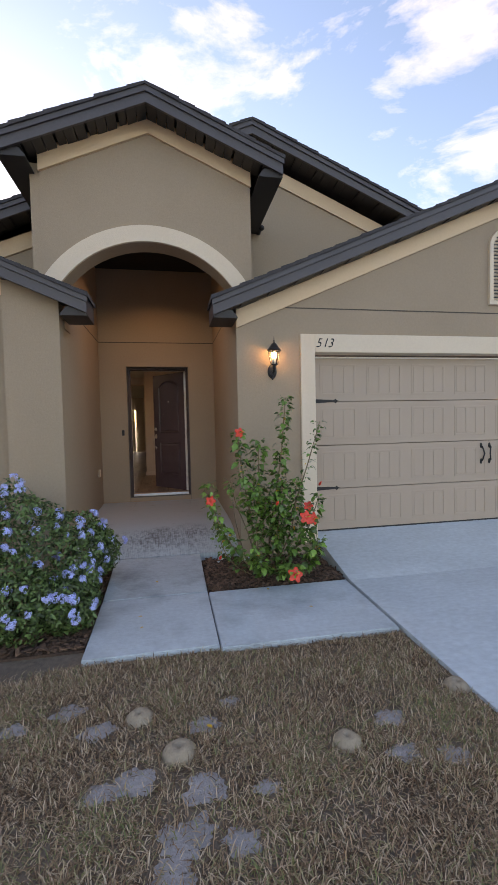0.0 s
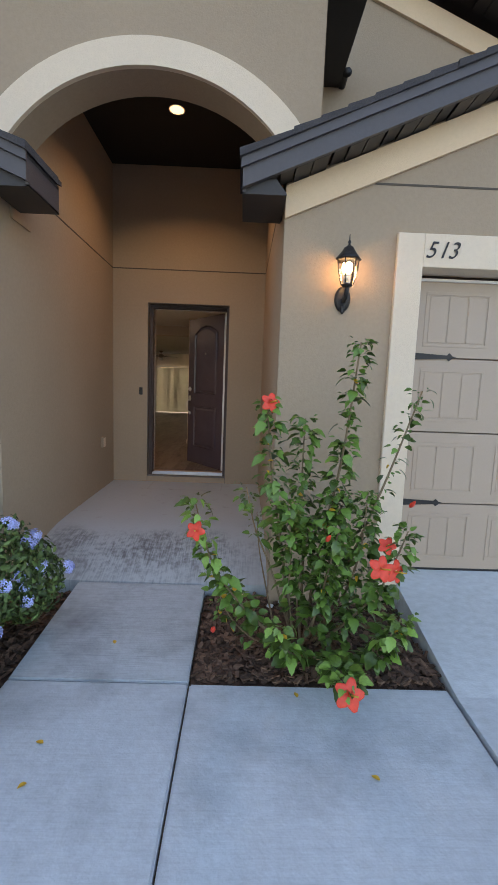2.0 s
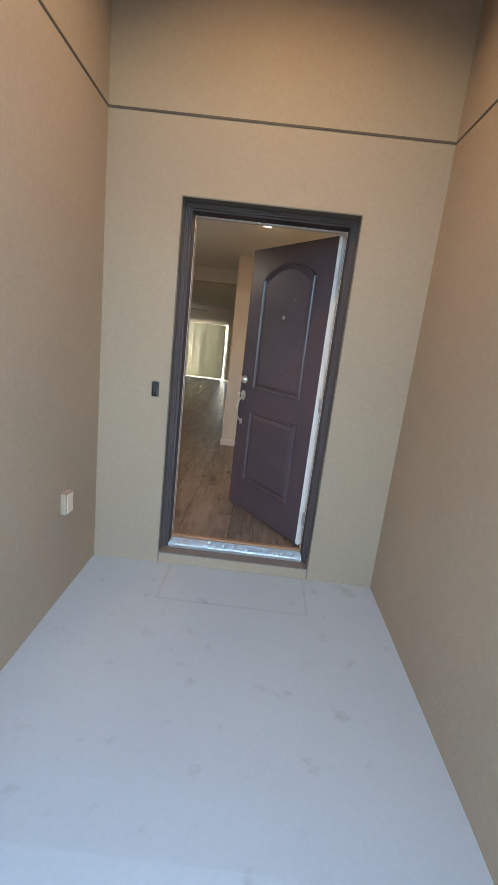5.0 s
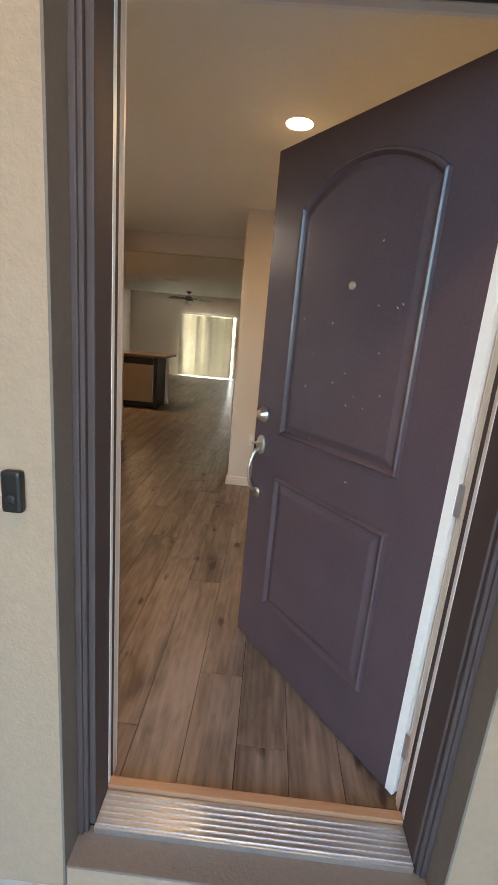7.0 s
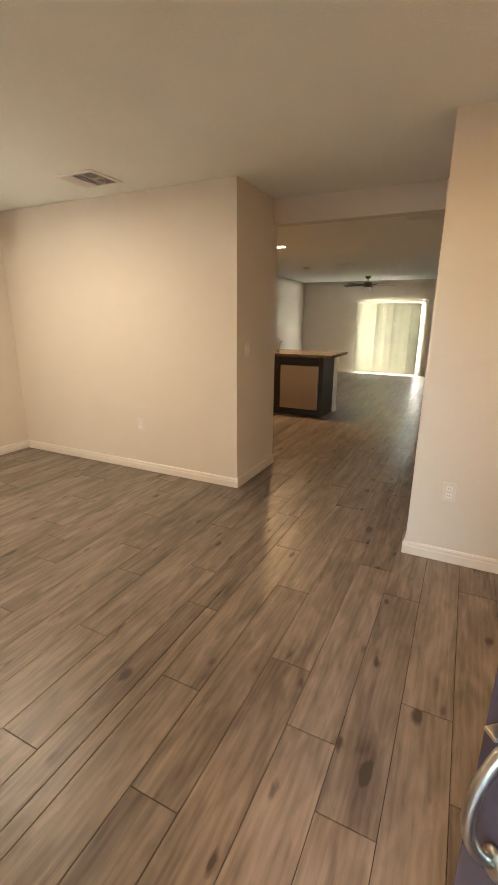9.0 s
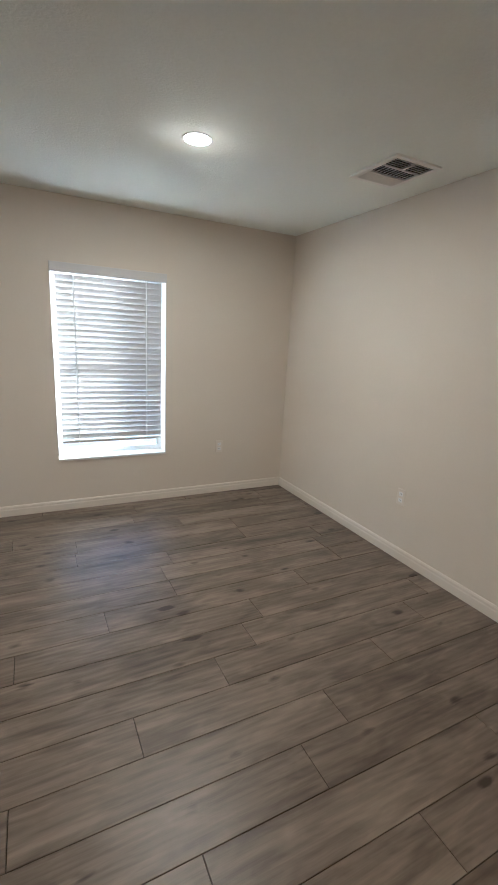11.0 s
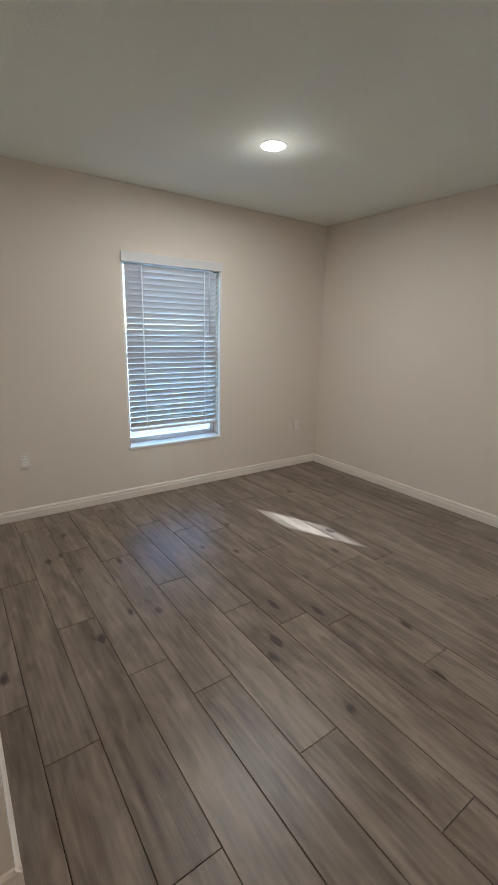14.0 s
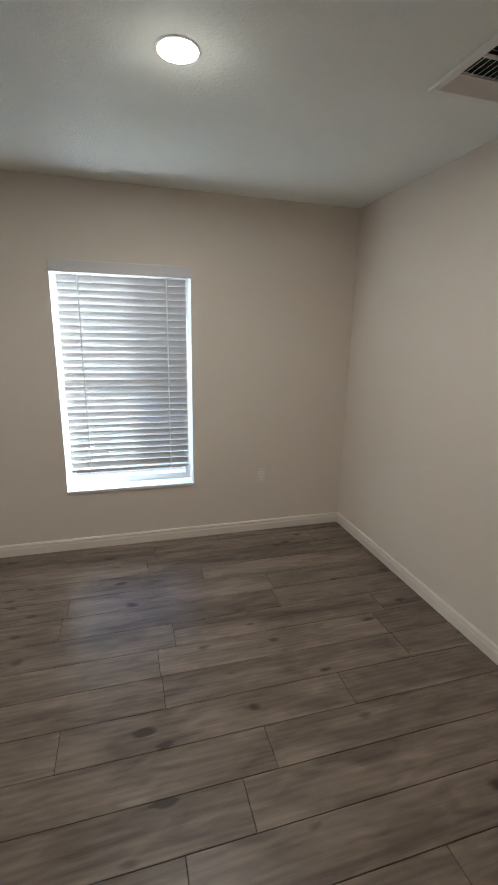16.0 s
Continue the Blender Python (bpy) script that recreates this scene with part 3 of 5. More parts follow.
part("stucco_face", prism([(0.892, -0.45), (0.892, 2.42), (GX, 2.42 + SL * (GX - 0.892)), (7.55, 2.42), (7.55, -0.45), (6.66, -0.45), (6.66, 1.94), (1.78, 1.94), (1.78, -0.45)], "y", -2.478, -2.28), STUCCO, wall_g)
part("frieze", prism([(0.890, 2.195), (0.890, 2.385), (GX, 2.385 + SL * (GX - 0.89)), (7.55, 2.385), (7.55, 2.195), (GX, 2.195 + SL * (GX - 0.89))], "y", -2.505, -2.476), CREAM, wall_g, "cream painted frieze board")
part("door_trim", boxes([(1.612, 1.782, -2.508, -2.30, -0.235, 2.14), (6.658, 6.83, -2.508, -2.30, -0.235, 2.14), (1.782, 6.658, -2.508, -2.30, 1.935, 2.14)], 0.006), TRIM, wall_g, "smooth cream stucco band")
part("control_joint", boxes([(1.45, 7.0, -2.4815, -2.478, 2.425, 2.437)]), JOINT, wall_g)
part("return_wall", boxes([(7.35, 7.55, -2.28, 6.0, -0.45, 2.42), (1.12, 7.55, 5.8, 6.0, -0.45, 2.42)]), STUCCO, wall_g)
vent = thing("gable_vent", "arched cream louvred vent on the garage gable", "vent")
outer = [(4.02, 2.53), (4.02, 3.22)] + [(4.25 - 0.23 * math.cos(a), 3.22 + 0.23 * math.sin(a)) for a in (math.pi * k / 14 for k in range(1, 14))] + [(4.48, 3.22), (4.48, 2.53)]
hole = [(4.07, 2.58), (4.07, 3.22)] + [(4.25 - 0.18 * math.cos(a), 3.22 + 0.18 * math.sin(a)) for a in (math.pi * k / 14 for k in range(1, 14))] + [(4.43, 3.22), (4.43, 2.58)]
part("frame", prism(outer + [outer[0]] + [hole[0]] + hole[::-1], "y", -2.515, -2.477), TRIM, vent)
part("backing", prism(hole, "y", -2.490, -2.4785), SOFFIT, vent)
for k in range(18):
    z = 2.60 + 0.042 * k
    hw = 0.178 if z < 3.22 else math.sqrt(max(0.0004, 0.178 ** 2 - (z - 3.22) ** 2))
    bm = boxes([(4.25 - hw, 4.25 + hw, -0.013, 0.013, -0.003, 0.003)])
    s = part("slat", bm, TRIM, vent)
    s.matrix_basis = pose(0, -2.50, z, -35)

# west wing front, its side wall with the window, back walls
wall_w = structure("wall_wing_front", "taupe stucco wing front with a bedroom window", "wall")
W2X0, W2X1, WZ0, WZ1 = -3.280, -2.427, 0.437, 1.915
W1Y0, W1Y1 = 1.462, 2.338
part("stucco_face", boxes([(-4.72, W2X0, -2.36, -2.16, -0.45, 2.5), (W2X1, -1.21, -2.36, -2.16, -0.45, 2.5), (W2X0, W2X1, -2.36, -2.16, -0.45, WZ0), (W2X0, W2X1, -2.36, -2.16, WZ1, 2.5)]), STUCCO, wall_w)
part("gable_face", prism([(-4.72, 2.5), (-2.84, 3.28), (-1.21, 2.60), (-1.21, 2.5)], "y", -2.36, -2.16), STUCCO, wall_w)
part("frieze", prism([(-4.72, 2.27), (-4.72, 2.47), (-2.84, 3.27), (-1.47, 2.69), (-1.47, 2.49), (-2.84, 3.07)], "y", -2.385, -2.358), CREAM, wall_w, "cream painted frieze board")
part("plaster_face", boxes([(-4.70, W2X0, -2.16, -2.13, 0, 2.395), (W2X1, -1.23, -2.16, -2.13, 0, 2.395), (W2X0, W2X1, -2.16, -2.13, 0, WZ0 - 0.012), (W2X0, W2X1, -2.16, -2.13, WZ1, 2.395)]), PAINT, wall_w, "pale greige painted plaster")
wall_s = structure("wall_wing_side", "outer side wall of the house with a window", "wall")
part("stucco_face", boxes([(-4.72, -4.53, -2.16, W1Y0, -0.45, 2.6), (-4.72, -4.53, W1Y1, 12.9, -0.45, 2.6), (-4.72, -4.53, W1Y0, W1Y1, -0.45, WZ0), (-4.72, -4.53, W1Y0, W1Y1, WZ1, 2.6)]), STUCCO, wall_s)
part("plaster_face", boxes([(-4.53, -4.50, -2.13, W1Y0, 0, 2.395), (-4.53, -4.50, W1Y1, 12.6, 0, 2.395), (-4.53, -4.50, W1Y0, W1Y1, 0, WZ0 - 0.012), (-4.53, -4.50, W1Y0, W1Y1, WZ1, 2.395)]), PAINT, wall_s, "pale greige painted plaster")

# the larger gable behind
wall_b = structure("wall_rear_gable", "taupe stucco gable wall rising behind the entry", "wall")
BX, BZ, BS = 1.32, 5.10, 0.42
part("stucco_face", prism([(-3.2, 2.55), (-3.2, 2.45 + BS * 1.1), (BX, 2.45 + BS * (BX + 4.3)), (6.0, 2.45 + BS * (BX + 4.3) - BS * (6.0 - BX)), (6.0, 2.45), (1.13, 2.45), (1.13, 3.91), (-1.215, 3.91), (-1.215, 2.55)], "y", -1.20, -1.02), STUCCO, wall_b)
zb = 2.47 + BS * (BX + 4.3)
part("frieze", prism([(-3.2, 2.27 + BS * 1.1), (-3.2, 2.47 + BS * 1.1), (BX, zb), (6.0, zb - BS * (6.0 - BX)), (6.0, zb - 0.2 - BS * (6.0 - BX)), (BX, zb - 0.2)], "y", -1.228, -1.198), CREAM, wall_b, "cream painted frieze board")


# ---- roofs ----
def gable_roof(name, label, xc, z_peak, left, right, slope, y0, y1, wall_y, seed, nib=None, drop=0.160):
    """A gable roof: z_peak is the shingles' top at the ridge; left and right are the eaves."""
    rnd = random.Random(seed)
    roof = structure(name, label, "roof")
    for side, reach in ((-1, xc - left), (1, right - xc)):
        q = (lambda s: lambda d, z: (xc + s * d, z))(side)
        low = z_peak - slope * reach
        # a nib: past the porch wall the eave only reaches back a little way
        cut, back = nib[1:] if nib and nib[0] == side else (reach, y1)
        part("roof_deck", prism([q(0, z_peak - 0.03), q(reach, low - 0.03), q(reach, low - 0.055), q(0, z_peak - 0.055)], "y", y0, back), SHINGLE, roof)
        if back < y1:
            part("roof_deck", prism([q(0, z_peak - 0.03), q(cut, z_peak - slope * cut - 0.03), q(cut, z_peak - slope * cut - 0.055), q(0, z_peak - 0.055)], "y", back + 0.001, y1), SHINGLE, roof)
        part("rake_board", prism([q(0, z_peak - 0.056), q(reach, low - 0.056), q(reach, low - 0.185), q(0, z_peak - 0.185)], "y", y0, y0 + 0.03), FASCIA, roof, "dark charcoal rake board")
        part("rake_strip", prism([q(0, z_peak - 0.012), q(reach + 0.01, low - 0.014), q(reach + 0.01, low - 0.085), q(0, z_peak - 0.085)], "y", y0 - 0.02, y0 - 0.002), FASCIA, roof, "dark charcoal drip strip")
        n = max(2, int((wall_y - y0) / 0.001) and int(reach / 0.10))
        for k in range(n):
            d0, d1 = reach * k / n + 0.004, reach * (k + 1) / n - 0.004
            step = 0.012 if k % 3 == 2 else 0.0
            d1 -= 0.016 if k % 3 == 2 else 0.0
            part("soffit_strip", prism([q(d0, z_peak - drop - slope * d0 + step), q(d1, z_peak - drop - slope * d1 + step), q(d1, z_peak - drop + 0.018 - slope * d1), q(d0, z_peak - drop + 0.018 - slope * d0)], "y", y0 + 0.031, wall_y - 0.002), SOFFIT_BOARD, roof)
        part("eave_board", prism([q(reach - 0.02, low - 0.05), q(reach, low - 0.05), q(reach, low - 0.205), q(reach - 0.02, low - 0.205)], "y", y0 + 0.031, back), FASCIA, roof, "dark charcoal eave board")
        part("eave_end", prism([q(reach - 0.27, low - 0.05), q(reach - 0.021, low - 0.05), q(reach - 0.021, low - 0.195), q(reach - 0.27, low - 0.195)], "y", back - 0.02, back), FASCIA, roof)
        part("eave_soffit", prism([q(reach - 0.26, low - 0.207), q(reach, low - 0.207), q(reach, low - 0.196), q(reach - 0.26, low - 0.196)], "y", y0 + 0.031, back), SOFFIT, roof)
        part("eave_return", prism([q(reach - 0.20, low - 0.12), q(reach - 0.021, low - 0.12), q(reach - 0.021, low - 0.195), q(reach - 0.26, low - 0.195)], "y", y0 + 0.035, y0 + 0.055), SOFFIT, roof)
        m = int(reach / 0.145)
        for k in range(m):
            d0, d1 = reach * k / m, reach * (k + 1) / m + 0.02
            h = rnd.uniform(-0.004, 0.006)
            z = z_peak - slope * d0
            part("shingle", prism([q(d0, z + h + 0.000), q(d1, z + h - slope * (d1 - d0) + 0.012), q(d1, z - slope * (d1 - d0) - 0.028), q(d0, z - 0.028)], "y", y0 - 0.035 + rnd.uniform(-0.006, 0.006), y0 + 0.40), SHINGLE, roof)
        part("shingle_field", prism([q(0, z_peak), q(reach + 0.02, low), q(reach + 0.02, low - 0.028), q(0, z_peak - 0.028)], "y", y0 + 0.402, back), SHINGLE, roof)
        if back < y1:
            part("shingle_field", prism([q(0, z_peak), q(cut, z_peak - slope * cut), q(cut, z_peak - slope * cut - 0.028), q(0, z_peak - 0.028)], "y", back + 0.001, y1), SHINGLE, roof)
    return roof


gable_roof("roof_entry", "dark charcoal shingled roof of the entry gable", 0.0, 4.590, -1.42, 1.42, 0.42, -2.61, 1.0, -2.295, 3)
gable_roof("roof_garage", "dark charcoal shingled roof of the garage gable", GX, 2.465 + SL * (GX - 0.62), 0.62, 2 * GX - 0.62, SL, -2.70, 6.2, -2.48, 4, nib=(-1, GX - 0.91, -2.23), drop=0.186)
gable_roof("roof_wing", "dark charcoal shingled roof of the wing gable", -2.84, 2.46 + 0.415 * 2.21, -5.05, -0.63, 0.415, -2.68, 13.2, -2.36, 5, nib=(1, -0.95 + 2.84, -2.23))
gable_roof("roof_rear", "dark charcoal shingled roof of the rear gable", BX, BZ + 0.02, -5.1, 7.7, BS, -1.52, 13.2, -1.20, 6)

# ---- inner shell ----
FLOOR = structure("floor", "grey-brown vinyl plank floor with dark knots", "floor")
part("underlay", boxes([(-4.5, -1.23, -2.13, 0.265, -0.06, -0.004), (-4.5, 0.80, 0.265, 12.6, -0.06, -0.004), (-0.467, 0.433, 0.215, 0.265, -0.06, -0.004)]), SEAM, FLOOR)
tagged(link_mesh("ceiling", boxes([(-4.53, -1.21, -2.16, 0.24, 2.396, 2.46), (-4.53, 0.90, 0.24, 12.75, 2.396, 2.46)]), CEILING), "pale knockdown-textured ceiling", "ceiling", kind="structure")
wall_p = structure("wall_foyer_west", "pale greige partition between porch and bedroom", "wall")
part("plaster_face", boxes([(-1.23, -1.21, -2.13, 0.24, 0, 2.395)]), PAINT, wall_p)
wall_c = structure("wall_bedroom_north", "pale greige wall with an outlet and a blunt end", "wall")
part("plaster_face", boxes([(-4.5, -1.85, 3.548, 4.322, 0, 2.395)], 0.0), PAINT, wall_c)
wall_h = structure("wall_hall_east", "pale greige wall between foyer and hall", "wall")
part("plaster_face", boxes([(-0.405, 0.80, 3.08, 4.36, 0, 2.395)]), PAINT, wall_h)
tagged(link_mesh("wall_hall_header", boxes([(-1.85, -0.405, 4.235, 4.355, 2.195, 2.395)]), PAINT), "pale painted header over the hall opening", "header", kind="structure")
wall_f = structure("wall_foyer_east", "warm-lit greige foyer wall behind the door", "wall")
part("plaster_face", boxes([(0.75, 0.80, 0.265, 3.08, 0, 2.395)]), PAINT, wall_f)
wall_n = structure("wall_living_north", "greige back wall of the living room", "wall")
SLX0, SLX1 = -2.93, -1.25
part("plaster_face", boxes([(-4.5, SLX0, 12.6, 12.75, 0, 2.395), (SLX1, 1.4, 12.6, 12.75, 0, 2.395), (SLX0, SLX1, 12.6, 12.75, 1.90, 2.395)]), PAINT, wall_n)
wall_e = structure("wall_living_east", "greige side wall of the living room", "wall")
part("plaster_face", boxes([(0.80, 0.90, 4.36, 12.6, 0, 2.395)]), PAINT, wall_e)


def skirt(name, x0, y0, x1, y1, nx, ny):
    """A baseboard run along a wall; (nx, ny) points into the room."""
    along = Vector((x1 - x0, y1 - y0, 0))
    profile = [(0, 0), (0.014, 0), (0.014, 0.050), (0.011, 0.058), (0.011, 0.072), (0.006, 0.081), (0, 0.083)]
    bm = bmesh.new()
    rows = []
    for px, py in ((x0, y0), (x1, y1)):
        rows.append([bm.verts.new((px + nx * (d + 0.001), py + ny * (d + 0.001), z + 0.001)) for d, z in profile])
    for k in range(len(profile)):
        bm.faces.new((rows[0][k], rows[0][(k + 1) % len(profile)], rows[1][(k + 1) % len(profile)], rows[1][k]))
    bm.faces.new(rows[0])
    bm.faces.new(rows[1][::-1])
    bmesh.ops.recalc_face_normals(bm, faces=bm.faces)
    return tagged(link_mesh(name, bm, SKIRT), "cream moulded baseboard along the floor", "baseboard", kind="structure")


skirt("baseboard_1", -4.50, -2.13, -4.50, 3.548, 1, 0)
skirt("baseboard_2", -4.484, -2.13, -1.23, -2.13, 0, 1)
skirt("baseboard_3", -4.484, 3.548, -1.834, 3.548, 0, -1)
skirt("baseboard_4", -1.85, 3.548, -1.85, 4.338, 1, 0)
skirt("baseboard_5", -1.23, -2.114, -1.23, 0.281, -1, 0)
skirt("baseboard_6", -1.246, 0.265, -0.52, 0.265, 0, 1)
skirt("baseboard_7", -0.421, 3.08, 0.75, 3.08, 0, -1)
skirt("baseboard_8", -0.405, 3.064, -0.405, 4.36, -1, 0)
skirt("baseboard_9", 0.75, 0.265, 0.75, 3.064, -1, 0)
skirt("baseboard_10", -4.484, 12.6, SLX0 - 0.05, 12.6, 0, -1)
skirt("baseboard_11", -4.50, 4.322, -1.85, 4.322, 0, 1)


# ---- front door ----
frame_in = thing("door_frame", "dark plum painted frame of the front door", "door frame")
for x0, x1, w0, w1 in ((-0.507, -0.466, -0.470, -0.4645), (0.433, 0.465, 0.4315, 0.4365)):
    left = x0 < 0
    part("jamb", boxes([(x0, x1, 0.10, 0.238, 0.0, 2.098)], 0.004), FRAME, frame_in)
    a = x0 if left else x1
    s = 1 if left else -1
    part("brickmould", boxes([sorted((a, a + s * 0.026)) + [0.084, 0.10, -0.01, 2.098], sorted((a, a + s * 0.016)) + [0.076, 0.085, -0.01, 2.098]], 0.004), FRAME, frame_in)
    part("weather_strip", boxes([(w0, w1, 0.196, 0.212, 0.03, 2.062)]), WHITE, frame_in, "white weather strip")
part("head_jamb", boxes([(-0.4655, 0.4325, 0.10, 0.238, 2.062, 2.098)], 0.004), FRAME, frame_in)
part("head_mould", boxes([(-0.481, 0.439, 0.084, 0.10, 2.072, 2.098), (-0.491, 0.449, 0.076, 0.085, 2.082, 2.098)], 0.004), FRAME, frame_in)
part("weather_strip", boxes([(-0.464, 0.431, 0.196, 0.212, 2.056, 2.0635)]), WHITE, frame_in, "white weather strip")
part("inner_casing", boxes([(-0.535, -0.468, 0.266, 0.28, 0.0, 2.13), (0.436, 0.503, 0.266, 0.28, 0.0, 2.13), (-0.468, 0.436, 0.266, 0.28, 2.064, 2.13)], 0.003), WHITE, frame_in, "white inner casing")
sill = thing("door_threshold", "ribbed aluminium threshold with a pine strip", "threshold")
part("plate", boxes([(-0.466, 0.433, 0.085, 0.192, -0.012, 0.012)], 0.003), ALUMINIUM, sill)
for k in range(6):
    part("rib", boxes([(-0.464, 0.431, 0.094 + 0.016 * k, 0.100 + 0.016 * k, 0.0118, 0.0165)], 0.001), ALUMINIUM, sill)
part("riser_strip", boxes([(-0.466, 0.433, 0.193, 0.2235, -0.01, 0.027)], 0.004), PINE, sill, "bare orange-brown pine strip")

leaf = thing("front_door", "open dark plum front door with two raised panels", "door", at=(0.418, 0.270, 0.022), turn=127.2)
DW, DH, DT = 0.914, 2.040, 0.044
part("slab", boxes([(0.028, DW - 0.002, -DT, 0.0, 0.0, DH)], 0.002), DOOR, leaf)
part("hinge_edge", boxes([(0.0, 0.0278, -DT, -0.0004, 0.001, DH - 0.001)], 0.001), WHITE, leaf, "white unpainted hinge edge")
part("inner_skin", boxes([(0.003, DW - 0.003, -DT - 0.002, -DT - 0.0003, 0.001, DH - 0.001)]), WHITE, leaf, "white painted inner face")


def panel_outline(x0, x1, z0, z1, rise):
    top = [(x1 + (x0 - x1) * k / 16, z1 + rise * math.sin(math.pi * k / 16) ** 0.8) for k in range(17)] if rise else [(x1, z1), (x0, z1)]
    return [(x0, z0), (x1, z0)] + top


def inset(outline, d):
    cx = sum(p[0] for p in outline) / len(outline)
    cz = (min(p[1] for p in outline) + max(p[1] for p in outline)) / 2
    hx = (max(p[0] for p in outline) - min(p[0] for p in outline)) / 2
    hz = (max(p[1] for p in outline) - min(p[1] for p in outline)) / 2
    return [(cx + (x - cx) * (hx - d) / hx, cz + (z - cz) * (hz - d) / hz) for x, z in outline]


def panel(x0, x1, z0, z1, rise):
    """A moulded ring and a raised field, out from the leaf's face."""
    o = panel_outline(x0, x1, z0, z1, rise)
    bm = bmesh.new()
    rings = []
    for d, y in ((0.0, -0.001), (0.003, 0.013), (0.008, 0.018), (0.013, 0.017), (0.018, 0.009), (0.021, 0.002), (0.026, 0.0015), (0.050, 0.0105), (0.056, 0.0110)):
        rings.append([bm.verts.new((x, y, z)) for x, z in inset(o, d)])
    for a, b in zip(rings, rings[1:]):
        for k in range(len(a)):
            bm.faces.new((a[k], a[(k + 1) % len(a)], b[(k + 1) % len(a)], b[k]))
    bm.faces.new(rings[-1])
    bmesh.ops.recalc_face_normals(bm, faces=bm.faces)
    return bm


part("raised_panel", panel(0.178, 0.736, 1.000, 1.820, 0.105), DOOR, leaf)
part("raised_panel", panel(0.178, 0.736, 0.245, 0.826, 0.0), DOOR, leaf)
rnd = random.Random(8)
for k in range(17):
    x, z, a = rnd.uniform(0.24, 0.66), rnd.choice((rnd.uniform(1.15, 1.5), rnd.uniform(0.9, 1.75))), rnd.uniform(-60, 60)
    s = rnd.uniform(0.25, 0.75)
    f = part("paint_chip", boxes([(-0.0045 * s, 0.0045 * s, 0, 0.0005, -0.0007, 0.0007)]), WHITE, leaf)
    f.matrix_basis = pose(x, 0.0111, z, 0, a, 0)
face = Matrix.Rotation(radians(-90), 4, "X")
part("deadbolt", lathe([(0.031, 0), (0.033, 0.004), (0.030, 0.010), (0.021, 0.014), (0.019, 0.026), (0.015, 0.029), (0.004, 0.029)], 28, m=Matrix.Translation((0.855, 0.0005, 1.060)) @ face), NICKEL, leaf, "satin nickel deadbolt")
part("peephole", lathe([(0.013, 0), (0.013, 0.004), (0.009, 0.007), (0.003, 0.006)], 20, m=Matrix.Translation((0.449, 0.0111, 1.547)) @ face), NICKEL, leaf, "small nickel peephole")
grip = part("handle_set", lathe([(0.030, 0), (0.031, 0.006), (0.027, 0.011), (0.014, 0.012)], 28, m=Matrix.Translation((0.855, 0.0005, 0.930)) @ face @ Matrix.Diagonal((0.9, 1.35, 1, 1))), NICKEL, leaf, "satin nickel handle set")
pts = []
for k in range(15):
    u = k / 14
    pts.append((0.855, 0.012 + 0.045 * math.sin(math.pi * min(1, u * 1.02)) ** 0.6, 0.918 - 0.195 * u))
part("pull", tube(pts, 0.0085, 10), NICKEL, grip)
part("thumb_latch", boxes([(0.846, 0.864, 0.010, 0.052, 0.938, 0.944)], 0.002), NICKEL, grip)
part("foot_rose", lathe([(0.019, 0), (0.020, 0.005), (0.014, 0.010), (0.004, 0.011)], 22, m=Matrix.Translation((0.855, 0.0005, 0.716)) @ face @ Matrix.Diagonal((0.9, 1.25, 1, 1))), NICKEL, grip)
for z in (0.20, 1.0, 1.80):
    h = part("hinge", boxes([(-0.030, 0.002, -DT + 0.004, -0.004, z - 0.045, z + 0.045)], 0.001), ALUMINIUM, leaf, "brushed steel hinge leaf")
    part("knuckle", lathe([(0.006, z - 0.05), (0.007, z - 0.048), (0.007, z + 0.048), (0.006, z + 0.05)], 12, m=Matrix.Translation((-0.012, -DT - 0.004, 0))), ALUMINIUM, h)

bell = thing("doorbell", "small black video doorbell beside the door", "doorbell", at=(-0.590, 0, 1.045))
part("body", boxes([(-0.021, 0.021, -0.022, 0.0, -0.045, 0.045)], 0.008), BLACK, bell)
part("button", lathe([(0.011, 0), (0.011, 0.002), (0.008, 0.003)], 20, m=Matrix.Translation((0, -0.022, -0.014)) @ Matrix.Rotation(radians(90), 4, "X")), IRON, bell)
cover = thing("outdoor_outlet", "taupe weatherproof outlet cover low on the porch wall", "outlet", at=(-0.93, -0.455, 0.455))
part("cover", boxes([(0, 0.032, -0.038, 0.038, -0.06, 0.06)], 0.006), STUCCO, cover)
part("lid", boxes([(0.0325, 0.038, -0.032, 0.032, -0.052, 0.052)], 0.002), TRIM, cover)

# ---- wall lantern and house number ----
lan = thing("wall_lantern", "lit black iron coach lantern with curved glass", "lantern", at=(1.285, -2.478, 1.72))
part("wall_plate", lathe([(0.052, 0), (0.055, 0.006), (0.048, 0.018), (0.030, 0.024), (0.005, 0.026)], 24, m=Matrix.Rotation(radians(90), 4, "X") @ Matrix.Diagonal((0.95, 1.45, 1, 1))), IRON, lan)
part("arm", tube([(0, -0.01, -0.01), (0, -0.06, -0.02), (0.0, -0.10, 0.0), (0.0, -0.115, 0.035), (0, -0.115, 0.055)], 0.014, 10), IRON, lan)
part("finial_drop", lathe([(0.004, -0.095), (0.014, -0.08), (0.008, -0.07), (0.016, -0.055), (0.012, -0.04)], 14, m=Matrix.Translation((0, -0.02, 0))), IRON, lan)
up = Matrix.Translation((0, -0.115, 0.05))
part("base_cup", lathe([(0.018, 0), (0.036, 0.008), (0.040, 0.016), (0.034, 0.020)], 6, m=up), IRON, lan)
